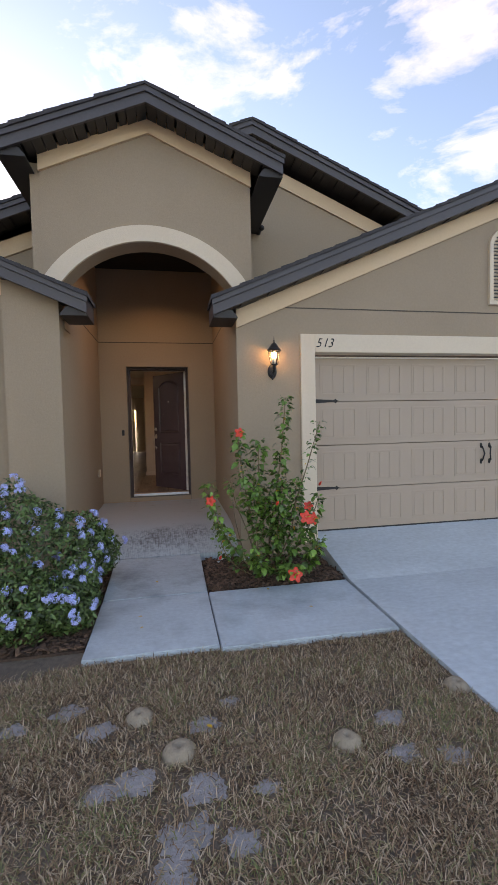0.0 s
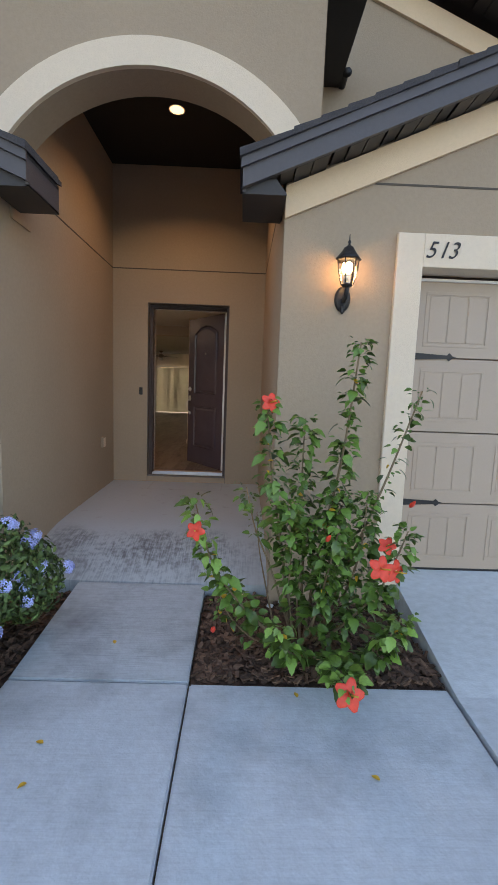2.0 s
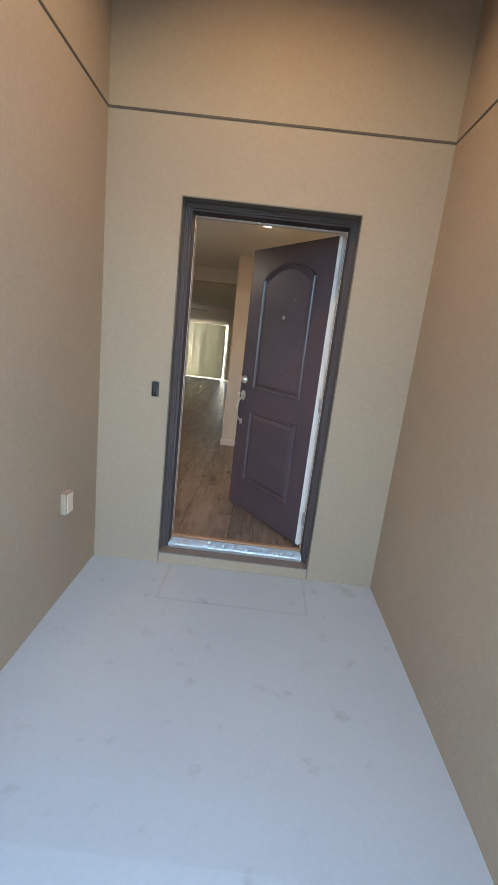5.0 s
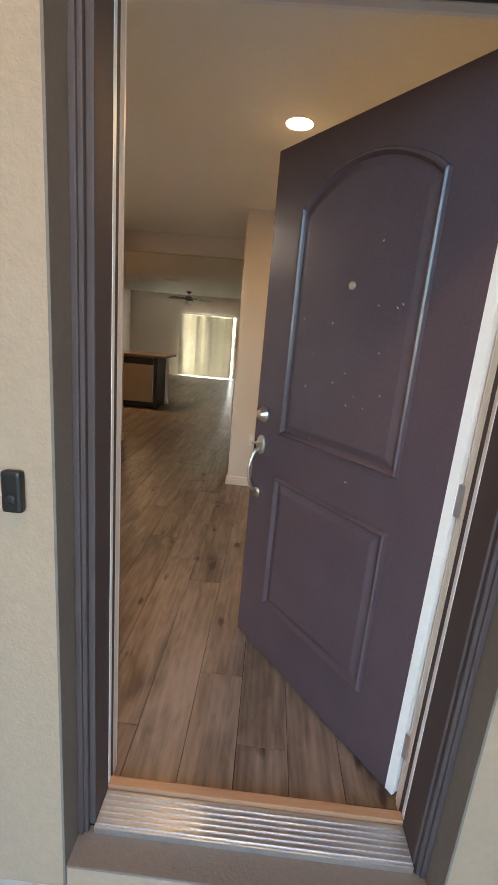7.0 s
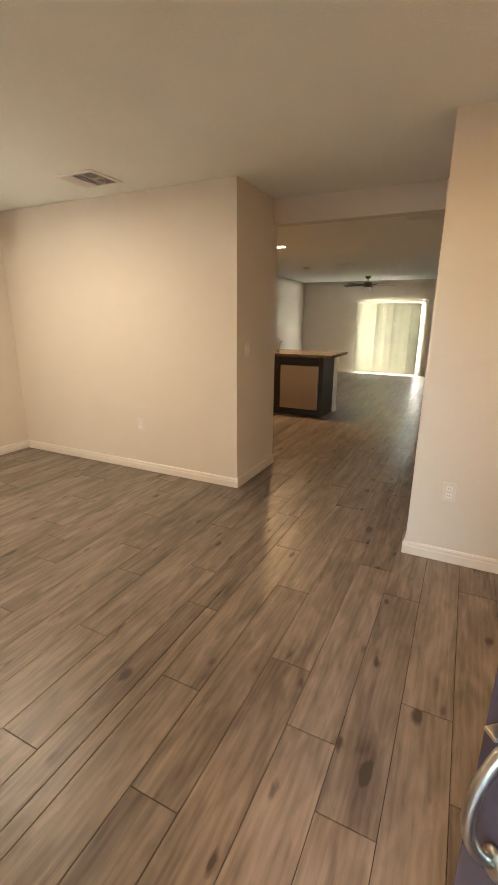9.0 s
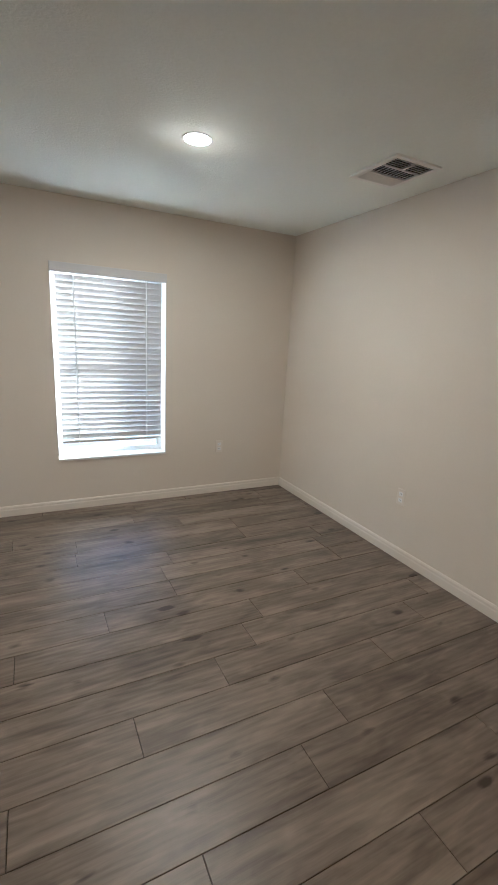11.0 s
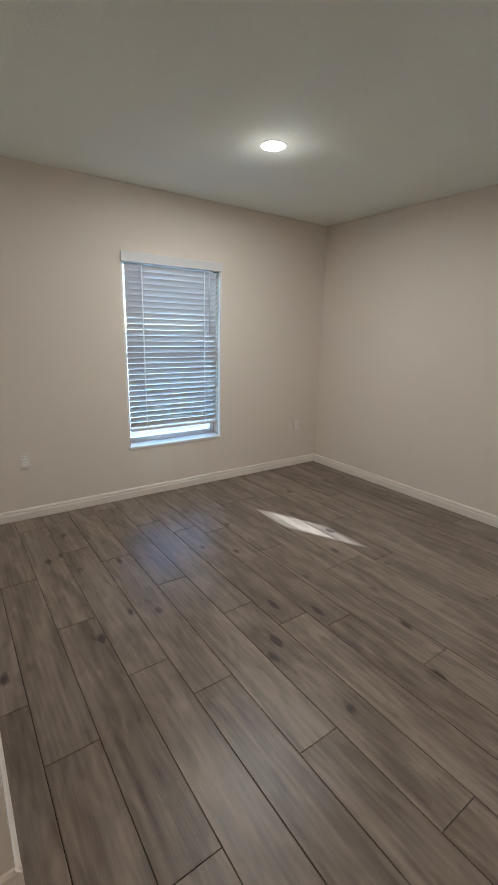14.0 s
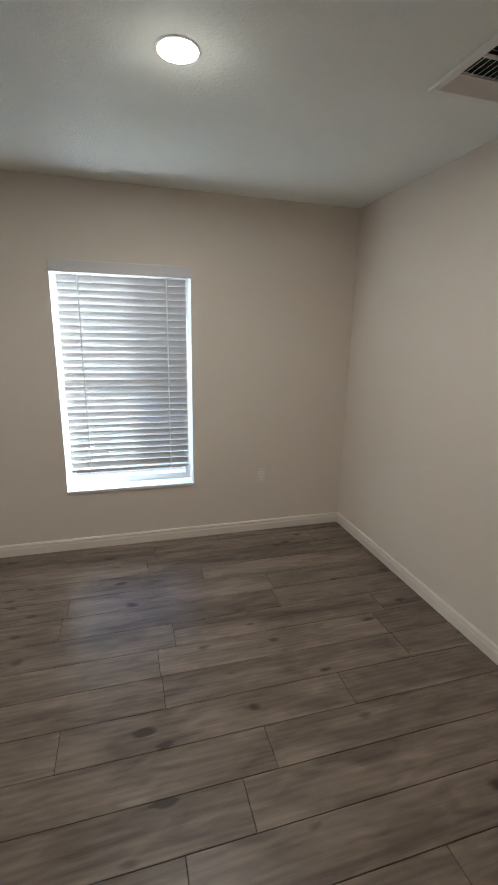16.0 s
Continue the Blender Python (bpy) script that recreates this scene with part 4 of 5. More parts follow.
for k in range(6):
    a = math.pi * 2 * k / 6
    prof = [(0.038, 0.018), (0.050, 0.06), (0.060, 0.11), (0.066, 0.165)]
    part("rib", tube([up @ Vector((r * math.cos(a), r * math.sin(a), z)) for r, z in prof], 0.0035, 6), IRON, lan)
    b0 = a + math.pi * 2 / 6
    verts = [tuple(up @ Vector((r * 0.985 * math.cos(t), r * 0.985 * math.sin(t), z))) for r, z in prof for t in (a, b0)]
    pane = raw_mesh("pane", verts, [(2 * i, 2 * i + 1, 2 * i + 3, 2 * i + 2) for i in range(3)], GLASS, lan)
    pane.visible_shadow = False
part("roof_cap", lathe([(0.078, 0.163), (0.080, 0.170), (0.062, 0.190), (0.042, 0.215), (0.030, 0.236), (0.012, 0.246), (0.006, 0.258), (0.011, 0.268), (0.004, 0.282), (0.002, 0.315)], 6, m=up), IRON, lan)
part("candle_sleeve", lathe([(0.016, 0.018), (0.016, 0.075), (0.012, 0.078)], 16, m=up), WHITE, lan)
part("bulb", lathe([(0.010, 0.079), (0.022, 0.096), (0.026, 0.115), (0.020, 0.138), (0.006, 0.150)], 16, m=up), BULB, lan, "glowing warm bulb")

num = thing("house_number", "dark italic house number on the garage trim", "house number", at=(1.905, -2.511, 2.035))
for k, ch in enumerate("513"):
    fd = bpy.data.curves.new("digit", "FONT")
    fd.body, fd.size, fd.shear, fd.extrude, fd.align_x, fd.align_y = ch, 0.146, 0.35, 0.004, "CENTER", "CENTER"
    fd.offset = -0.001
    fd.materials.append(IRON)
    d = new("digit", fd)
    d.parent = num
    d.matrix_basis = pose((-0.084, -0.006, 0.058)[k], 0, 0, 90)
    d.scale = (0.92, 1, 1)

# ---- garage door ----
gd = thing("garage_door", "tan panelled carriage-style garage door, closed", "garage door")
GZ = (-0.150, 0.345, 0.865, 1.385, 1.905)
for r in range(4):
    sec = part("section", boxes([(1.79, 6.65, -2.315, -2.275, GZ[r] + 0.004, GZ[r + 1] - 0.004)], 0.003), GARAGE, gd)
    for c in range(8):
        x0 = 1.90 + 0.592 * c
        z0, z1 = GZ[r] + 0.075, GZ[r + 1] - 0.075
        bm = bmesh.new()
        box(bm, x0, x0 + 0.455, -2.3190, -2.3145, z0, z0 + 0.022, 0.002)
        box(bm, x0, x0 + 0.455, -2.3190, -2.3145, z1 - 0.022, z1, 0.002)
        box(bm, x0, x0 + 0.022, -2.3190, -2.3145, z0 + 0.022, z1 - 0.022, 0.002)
        box(bm, x0 + 0.433, x0 + 0.455, -2.3190, -2.3145, z0 + 0.022, z1 - 0.022, 0.002)
        for k in range(3):
            box(bm, x0 + 0.030 + 0.134 * k, x0 + 0.157 + 0.134 * k, -2.3172, -2.3145, z0 + 0.030, z1 - 0.030, 0.003)
        part("panel", bm, GARAGE, sec)
part("top_seal", boxes([(1.784, 6.656, -2.335, -2.316, 1.895, 1.912)], 0.002), WHITE, gd, "pale stop moulding")
part("bottom_seal", boxes([(1.79, 6.65, -2.31, -2.28, -0.172, -0.1465)]), BLACK, gd)


def strap(x, z, s):
    bm = prism([(0, -0.026), (s * 0.28, -0.012), (s * 0.285, -0.012), (s * 0.300, -0.028), (s * 0.325, -0.006), (s * 0.35, 0.0), (s * 0.325, 0.006), (s * 0.300, 0.028), (s * 0.285, 0.012), (s * 0.28, 0.012), (0, 0.026)], "y", -2.3260, -2.3195)
    bmesh.ops.translate(bm, verts=bm.verts, vec=(x, 0, z))
    return part("strap_hinge", bm, IRON, gd, "black iron strap hinge")


for z in (1.392, 0.352):
    strap(1.79, z, 1)
    strap(6.65, z, -1)
for x in (4.055, 4.175):
    pull = part("ring_pull", tube([(x, -2.318, 0.80), (x, -2.345, 0.785), (x + (0.02 if x < 4.1 else -0.02), -2.36, 0.70), (x, -2.345, 0.615), (x, -2.318, 0.60)], 0.009, 8), IRON, gd, "black iron spade pull")
    for z in (0.80, 0.60):
        part("rose", lathe([(0.022, 0), (0.022, 0.004), (0.012, 0.007)], 12, m=Matrix.Translation((x, -2.3165, z)) @ Matrix.Rotation(radians(90), 4, "X") @ Matrix.Diagonal((0.8, 1.6, 1, 1))), IRON, pull)
flood = thing("eave_vent", "small dark pipe hood on the rear gable wall", "vent", at=(1.44, -1.2, 3.80))
part("hood", tube([(0, 0, 0), (0, -0.12, 0.03), (0.01, -0.20, -0.02)], 0.035, 10), IRON, flood)


# ---- windows with blinds ----
def window(name, at, turn, label, gap):
    """A hung window with a marble sill. Local x runs along the wall, y points into the room."""
    w = structure(name, label, "window")
    w.matrix_world = pose(*at, 0, 0, turn)
    W, H = 0.870, WZ1 - WZ0
    part("window_frame", boxes([(-W / 2, -W / 2 + 0.04, -0.20, -0.13, 0, H), (W / 2 - 0.04, W / 2, -0.20, -0.13, 0, H), (-W / 2 + 0.04, W / 2 - 0.04, -0.20, -0.13, 0, 0.045), (-W / 2 + 0.04, W / 2 - 0.04, -0.20, -0.13, H - 0.045, H)], 0.003), VINYL, w)
    part("meeting_rail", boxes([(-W / 2 + 0.041, W / 2 - 0.041, -0.19, -0.14, H / 2 - 0.022, H / 2 + 0.022)], 0.003), VINYL, w)
    for z0, z1 in ((0.046, H / 2 - 0.023), (H / 2 + 0.023, H - 0.046)):
        p = part("pane", boxes([(-W / 2 + 0.041, W / 2 - 0.041, -0.168, -0.164, z0, z1)]), GLASS, w)
        p.visible_shadow = False
    part("window_sill", boxes([(-W / 2 - 0.004, W / 2 + 0.004, -0.128, 0.012, -0.018, 0.003)], 0.004), MARBLE, w, "white marble sill")
    part("reveal", boxes([(-W / 2 - 0.004, -W / 2, -0.13, 0.0005, 0.003, H), (W / 2, W / 2 + 0.004, -0.13, 0.0005, 0.003, H), (-W / 2 - 0.004, W / 2 + 0.004, -0.13, 0.0005, H, H + 0.004)]), WHITE, w, "white plaster reveal")
    b = thing("window_blind", "white slatted blind lowered over the window, slats tilted", "blind", "window blinds")
    b.matrix_world = pose(*at, 0, 0, turn)
    bw = W - 0.062
    part("valance", boxes([(-W / 2 - 0.004, W / 2 + 0.004, -0.004, 0.016, H - 0.048, H + 0.022)], 0.004), BLIND, b)
    part("head_rail", boxes([(-bw / 2, bw / 2, -0.06, -0.010, H - 0.045, H - 0.003)], 0.002), BLIND, b)
    rail = 0.125
    part("bottom_rail", boxes([(-bw / 2, bw / 2, -0.058, -0.012, rail, rail + 0.020)], 0.004), BLIND, b)
    n = 29
    base = None
    for k in range(n):
        z = rail + 0.050 + (H - 0.10 - rail - 0.030) * k / (n - 1)
        if base is None:
            bm = bmesh.new()
            prof = [(-0.0245, -0.0012), (-0.012, 0.0008), (0.0, 0.0014), (0.012, 0.0008), (0.0245, -0.0012), (0.0245, 0.0014), (0.012, 0.0034), (0.0, 0.0040), (-0.012, 0.0034), (-0.0245, 0.0014)]
            ends = [[bm.verts.new((x, u, v)) for u, v in prof] for x in (-bw / 2, bw / 2)]
            bm.faces.new(ends[0])
            bm.faces.new(ends[1][::-1])
            for i in range(len(prof)):
                bm.faces.new((ends[0][i], ends[0][(i + 1) % len(prof)], ends[1][(i + 1) % len(prof)], ends[1][i]))
            bmesh.ops.recalc_face_normals(bm, faces=bm.faces)
            base = part("slat", bm, BLIND, b)
            s = base
        else:
            s = new("slat", base.data)
            s.parent = b
        s.matrix_basis = pose(0, -0.034, z, gap)
    # ladder cords, widened and whitened to paint in light through the slat holes
    for x in (-bw * 0.34, bw * 0.34):
        for y in (-0.060, -0.008):
            part("light_dash_cord", boxes([(x - 0.0045, x + 0.0045, y - 0.001, y + 0.001, rail, H - 0.046)]), VINYL, b)
    if gap < 63:
        part("tilt_wand", tube([(-bw * 0.39, 0.004, H - 0.05), (-bw * 0.39, 0.008, H - 0.55)], 0.004, 6), BLIND, b)
    return w


window("window_1", (-4.50, (W1Y0 + W1Y1) / 2, WZ0), -90, "white vinyl window with glass in the bedroom side wall", 66)
window("window_2", ((W2X0 + W2X1) / 2, -2.13, WZ0), 0, "white vinyl window with glass facing the street", 57)


# ---- small wall and ceiling fittings ----
def outlet(at, turn, kind="outlet"):
    o = thing("wall_outlet" if kind == "outlet" else "light_switch", "white duplex outlet plate on the wall" if kind == "outlet" else "white double rocker switch plate on the wall end", kind, "wall plates", at, turn)
    hw = 0.035 if kind == "outlet" else 0.058
    part("plate", boxes([(-hw, hw, -0.006, 0, -0.058, 0.058)], 0.003), SKIRT, o)
    if kind == "outlet":
        for z in (-0.022, 0.022):
            sock = part("socket", boxes([(-0.016, 0.016, -0.0085, -0.0062, z - 0.014, z + 0.014)], 0.001), VINYL, o)
            for x in (-0.006, 0.006):
                part("slot", boxes([(x - 0.001, x + 0.001, -0.0092, -0.0086, z - 0.004, z + 0.006)]), BLACK, sock)
    else:
        for x in (-0.023, 0.023):
            part("rocker", boxes([(x - 0.016, x + 0.016, -0.0105, -0.0062, -0.033, 0.033)], 0.002), VINYL, o)
    return o


outlet((-4.50, 2.855, 0.455), 90)
outlet((-4.50, 0.52, 0.443), 90)
outlet((-2.870, 3.548, 0.447), 0)
outlet((-1.641, -2.13, 0.447), 180)
outlet((-4.22, -2.13, 0.445), 180)
outlet((-0.20, 3.08, 0.447), 0)
outlet((-1.85, 3.715, 1.165), 90, "switch")


def downlight(at, material, label, power, color, wide=178, halo=0.0, name="recessed_light"):
    o = thing(name, label, "ceiling light", "recessed lights", at)
    part("trim_ring", lathe([(0.066, 0.0), (0.075, -0.001), (0.076, -0.003), (0.073, -0.005), (0.067, -0.004)], 32), WHITE, o)
    part("diffuser", lathe([(0.0672, -0.0035), (0.056, -0.008), (0.030, -0.010), (0.002, -0.0105)], 32), material, o, "glowing round diffuser")
    data = bpy.data.lights.new("lamp", "AREA")
    data.shape, data.size, data.energy, data.color, data.spread = "DISK", 0.15, power, color, radians(wide)
    la = new("lamp", data)
    la.parent = o
    la.matrix_basis = pose(0, 0, -0.014)
    if halo:
        spill = bpy.data.lights.new("lamp_spill", "POINT")
        spill.energy, spill.color, spill.shadow_soft_size = power * halo, color, 0.03
        lb = new("lamp_spill", spill)
        lb.parent = o
        lb.matrix_basis = pose(0, 0, -0.15)
    return o


WARM, SOFT = (1.0, 0.59, 0.27), (1.0, 0.75, 0.50)
downlight((-0.067, 1.567, 2.396), LAMP_WARM, "lit round ceiling light in the foyer", 0.85, WARM, halo=0.02)
downlight((-3.12, 2.10, 2.396), LAMP_WHITE, "lit round ceiling light in the empty bedroom", 1.28, SOFT, halo=0.04)
downlight((-2.918, -0.975, 2.396), LAMP_WHITE, "lit round ceiling light near the street window", 1.28, SOFT, halo=0.04)
downlight((-2.767, 6.607, 2.396), LAMP_WARM, "lit round ceiling light over the kitchen", 2.0, WARM)
downlight((-0.030, -1.040, 3.640), LAMP_PORCH, "lit round light in the porch ceiling", 2.1, WARM, wide=125)


def register(at, w, d, label, turn=0):
    o = thing("ceiling_vent", label, "vent", "ceiling vents", at, turn)
    part("frame", boxes([(-w / 2, w / 2, -d / 2, -d / 2 + 0.03, -0.012, 0), (-w / 2, w / 2, d / 2 - 0.03, d / 2, -0.012, 0), (-w / 2, -w / 2 + 0.03, -d / 2 + 0.03, d / 2 - 0.03, -0.012, 0), (w / 2 - 0.03, w / 2, -d / 2 + 0.03, d / 2 - 0.03, -0.012, 0)], 0.003), WHITE, o)
    part("backing", boxes([(-w / 2 + 0.03, w / 2 - 0.03, -d / 2 + 0.03, d / 2 - 0.03, -0.003, -0.001)]), BLACK, o)
    x0, x1, y0, y1 = -w / 2 + 0.031, w / 2 - 0.031, -d / 2 + 0.031, d / 2 - 0.031
    third = (y1 - y0) / 3
    # three fields: two that blow away from the room's middle, one of short cross louvres between
    for k in range(5):
        for ya, tilt in ((y0, 38), (y1 - third, 38)):
            s = part("slat", boxes([(x0, x1, -0.0085, 0.0085, -0.0007, 0.0007)]), WHITE, o)
            s.matrix_basis = pose(0, ya + third * (k + 0.5) / 5, -0.009, tilt if ya == y0 else -tilt)
    n = int((x1 - x0) / 0.022)
    for k in range(n):
        s = part("slat", boxes([(-0.0065, 0.0065, y0 + third + 0.003, y1 - third - 0.003, -0.0007, 0.0007)]), WHITE, o)
        s.matrix_basis = pose(x0 + (x1 - x0) * (k + 0.5) / n, 0, -0.009, 0, 40, 0)
    for ya in (y0 + third, y1 - third):
        part("divider", boxes([(x0, x1, ya - 0.003, ya + 0.003, -0.013, -0.003)]), WHITE, o)
    part("divider", boxes([(-0.005, 0.005, y1 - third + 0.0032, y1, -0.0135, -0.003)]), WHITE, o)
    return o


register((-2.885, 3.16, 2.396), 0.32, 0.37, "white louvred air vent in the bedroom ceiling", -90)
register((-0.757, 5.42, 2.396), 0.36, 0.20, "white louvred air vent in the kitchen ceiling")
register((-2.37, 8.87, 2.396), 0.30, 0.20, "white louvred air vent in the living room ceiling")
register((0.15, 2.55, 2.396), 0.30, 0.30, "white louvred air vent in the foyer ceiling")
smoke = thing("smoke_detector", "white round smoke detector on the ceiling", "detector", at=(-3.26, 9.18, 2.396))
part("body", lathe([(0.065, 0), (0.066, -0.02), (0.055, -0.035), (0.02, -0.038)], 24), WHITE, smoke)

# ---- kitchen peninsula ----
PX1, PY0, PY1 = -2.02, 6.52, 7.10
cab = thing("base_cabinet", "dark espresso base cabinet beside the dishwasher", "cabinet")
part("body", boxes([(-3.80, -2.685, PY0 + 0.02, PY1, 0.10, 0.878)], 0.002), CABINET, cab)
part("toe_kick", boxes([(-3.80, -2.685, PY0 + 0.07, PY1, 0.001, 0.099)]), BLACK, cab)
for k in range(2):
    x0 = -3.235 + 0.0 - 0.55 * k
    part("drawer_front", boxes([(x0, x0 + 0.54, PY0, PY0 + 0.019, 0.715, 0.868)], 0.004), CABINET, cab)
    d = part("door", boxes([(x0, x0 + 0.54, PY0, PY0 + 0.019, 0.115, 0.705)], 0.004), CABINET, cab)
    part("door_panel", boxes([(x0 + 0.07, x0 + 0.47, PY0 - 0.004, PY0 - 0.0005, 0.185, 0.635)], 0.003), CABINET, d)
end = thing("end_panel", "dark espresso cabinet end panel", "cabinet")
part("panel", boxes([(-2.078, PX1, PY0, PY1, 0.001, 0.878)], 0.003), CABINET, end)
dish = thing("dishwasher", "stainless steel dishwasher with a black control strip", "dishwasher")
part("tub", boxes([(-2.68, -2.083, PY0 + 0.03, PY1 - 0.02, 0.02, 0.872)]), BLACK, dish)
part("door", boxes([(-2.675, -2.088, PY0 - 0.012, PY0 + 0.028, 0.115, 0.755)], 0.006), STEEL, dish, "brushed stainless door")
part("control_strip", boxes([(-2.675, -2.088, PY0 - 0.012, PY0 + 0.028, 0.760, 0.868)], 0.005), BLACK, dish)
part("toe_kick", boxes([(-2.675, -2.088, PY0 + 0.05, PY0 + 0.06, 0.02, 0.110)]), BLACK, dish)
knee = tagged(link_mesh("wall_peninsula", boxes([(-3.80, -1.985, PY1 + 0.002, PY1 + 0.115, 0.0, 0.878)]), PAINT), "pale half wall behind the kitchen peninsula", "half wall", kind="structure")
skirt("baseboard_12", -1.985, PY1 + 0.115, -1.985, PY1 + 0.002, 1, 0)
tagged(link_mesh("countertop", boxes([(-3.80, -1.90, PY0 - 0.03, PY1 + 0.33, 0.880, 0.920)], 0.006), GRANITE), "speckled brown granite worktop on the peninsula", "countertop")
tap = thing("kitchen_faucet", "chrome kitchen faucet on the peninsula worktop", "faucet", at=(-2.90, 6.98, 0.920))
part("body", lathe([(0.030, 0), (0.030, 0.01), (0.018, 0.02), (0.016, 0.10), (0.012, 0.12)], 16), NICKEL, tap)
part("spout", tube([(0, 0, 0.11), (0, -0.02, 0.17), (0.02, -0.08, 0.19), (0.05, -0.16, 0.17), (0.06, -0.18, 0.14)], 0.011, 8), NICKEL, tap)
part("lever", tube([(0, 0, 0.12), (0.06, 0.01, 0.16)], 0.007, 6), NICKEL, tap)

# ---- living room: sliding door, vanes, fan ----
slide = structure("door_sliding", "white sliding glass door to the yard", "sliding door")
part("door_frame", boxes([(SLX0, SLX0 + 0.05, 12.62, 12.74, 0, 1.90), (SLX1 - 0.05, SLX1, 12.62, 12.74, 0, 1.90), (SLX0 + 0.05, SLX1 - 0.05, 12.62, 12.74, 1.86, 1.90), (SLX0 + 0.05, SLX1 - 0.05, 12.62, 12.74, 0, 0.05), (-2.13, -2.05, 12.64, 12.72, 0.05, 1.86)]), VINYL, slide)
p = part("pane", boxes([(SLX0 + 0.05, SLX1 - 0.05, 12.685, 12.69, 0.05, 1.86)]), GLASS, slide)
p.visible_shadow = False
vanes = thing("vertical_blind", "closed pale vertical blind over the sliding door", "blind")
part("head_rail", boxes([(SLX0 - 0.04, SLX1 + 0.04, 12.52, 12.57, 1.842, 1.893)], 0.003), BLIND, vanes)
rnd = random.Random(5)
for k in range(19):
    v = part("vane", boxes([(-0.047, 0.047, -0.001, 0.001, 0.030, 1.840)]), SLATE, vanes)
    v.matrix_basis = pose(SLX0 + 0.015 + 0.085 * k, 12.545, 0, 0, 0, 14 + rnd.uniform(-5, 5))
fan = thing("ceiling_fan", "bronze ceiling fan with dark blades and a glass bowl", "ceiling fan", at=(-2.50, 11.4, 2.396))
part("canopy", lathe([(0.02, -0.06), (0.055, -0.045), (0.068, 0.0)], 20), BRONZE, fan)
part("down_rod", lathe([(0.012, -0.12), (0.012, -0.05)], 12), BRONZE, fan)
part("motor", lathe([(0.04, -0.245), (0.095, -0.225), (0.105, -0.175), (0.08, -0.13), (0.03, -0.115)], 24), BRONZE, fan)
part("light_bowl", lathe([(0.01, -0.345), (0.06, -0.33), (0.085, -0.29), (0.075, -0.25)], 24), WHITE, fan, "frosted glass bowl")
for k in range(5):
    bl = part("blade", boxes([(0.12, 0.62, -0.062, 0.062, -0.006, 0.0)], 0.002), CABINET, fan, "dark wooden blade")
    bl.matrix_basis = pose(0, 0, -0.19, 8, 0, 20 + 72 * k)
    ar = part("blade_arm", boxes([(0.08, 0.20, -0.018, 0.018, -0.006, 0.004)], 0.002), BRONZE, fan)
    ar.matrix_basis = pose(0, 0, -0.182, 0, 0, 20 + 72 * k)


# ---- plants ----
def leaf_mesh(name, length, width, teeth, material, fold=0.25, droop=0.25, seed=0):
    """A pointed leaf with a folded midrib and a toothed edge, root at the origin, tip along +y."""
    rnd = random.Random(seed)
    n = 6
    mid, left, right = [], [], []
    for k in range(n + 1):
        u = k / n
        half = width * (math.sin(math.pi * min(1.0, u * 0.96 + 0.04) ** 0.72) ** 0.9) * 0.5
        if 0 < k < n and teeth:
            half *= 1 + (0.14 if k % 2 else -0.10) + rnd.uniform(-0.05, 0.05)
        z = -droop * length * u * u
        mid.append((0, length * u, z))
        left.append((-half, length * (u + (0.03 if k < n else 0)), z + fold * half))
        right.append((half, length * (u + (0.03 if k < n else 0)), z + fold * half))
    verts = mid + left + right
    m = n + 1
    faces = []
    for k in range(n):
        faces += [(k, k + 1, m + k + 1, m + k), (k + 1, k, 2 * m + k, 2 * m + k + 1)]
    me = bpy.data.meshes.new(name)
    me.from_pydata(verts, [], faces)
    me.materials.append(material)
    me.polygons.foreach_set("use_smooth", [True] * len(me.polygons))
    return me


def along(points, u):
    """A point on a smooth line through points."""
    pts = [Vector(p) for p in points]
    k = min(len(pts) - 2, int(u * (len(pts) - 1)))
    f = u * (len(pts) - 1) - k
    a, b, c, d = pts[max(0, k - 1)], pts[k], pts[k + 1], pts[min(len(pts) - 1, k + 2)]
    return 0.5 * ((2 * b) + (c - a) * f + (2 * a - 5 * b + 4 * c - d) * f * f + (3 * b - a - 3 * c + d) * f ** 3)


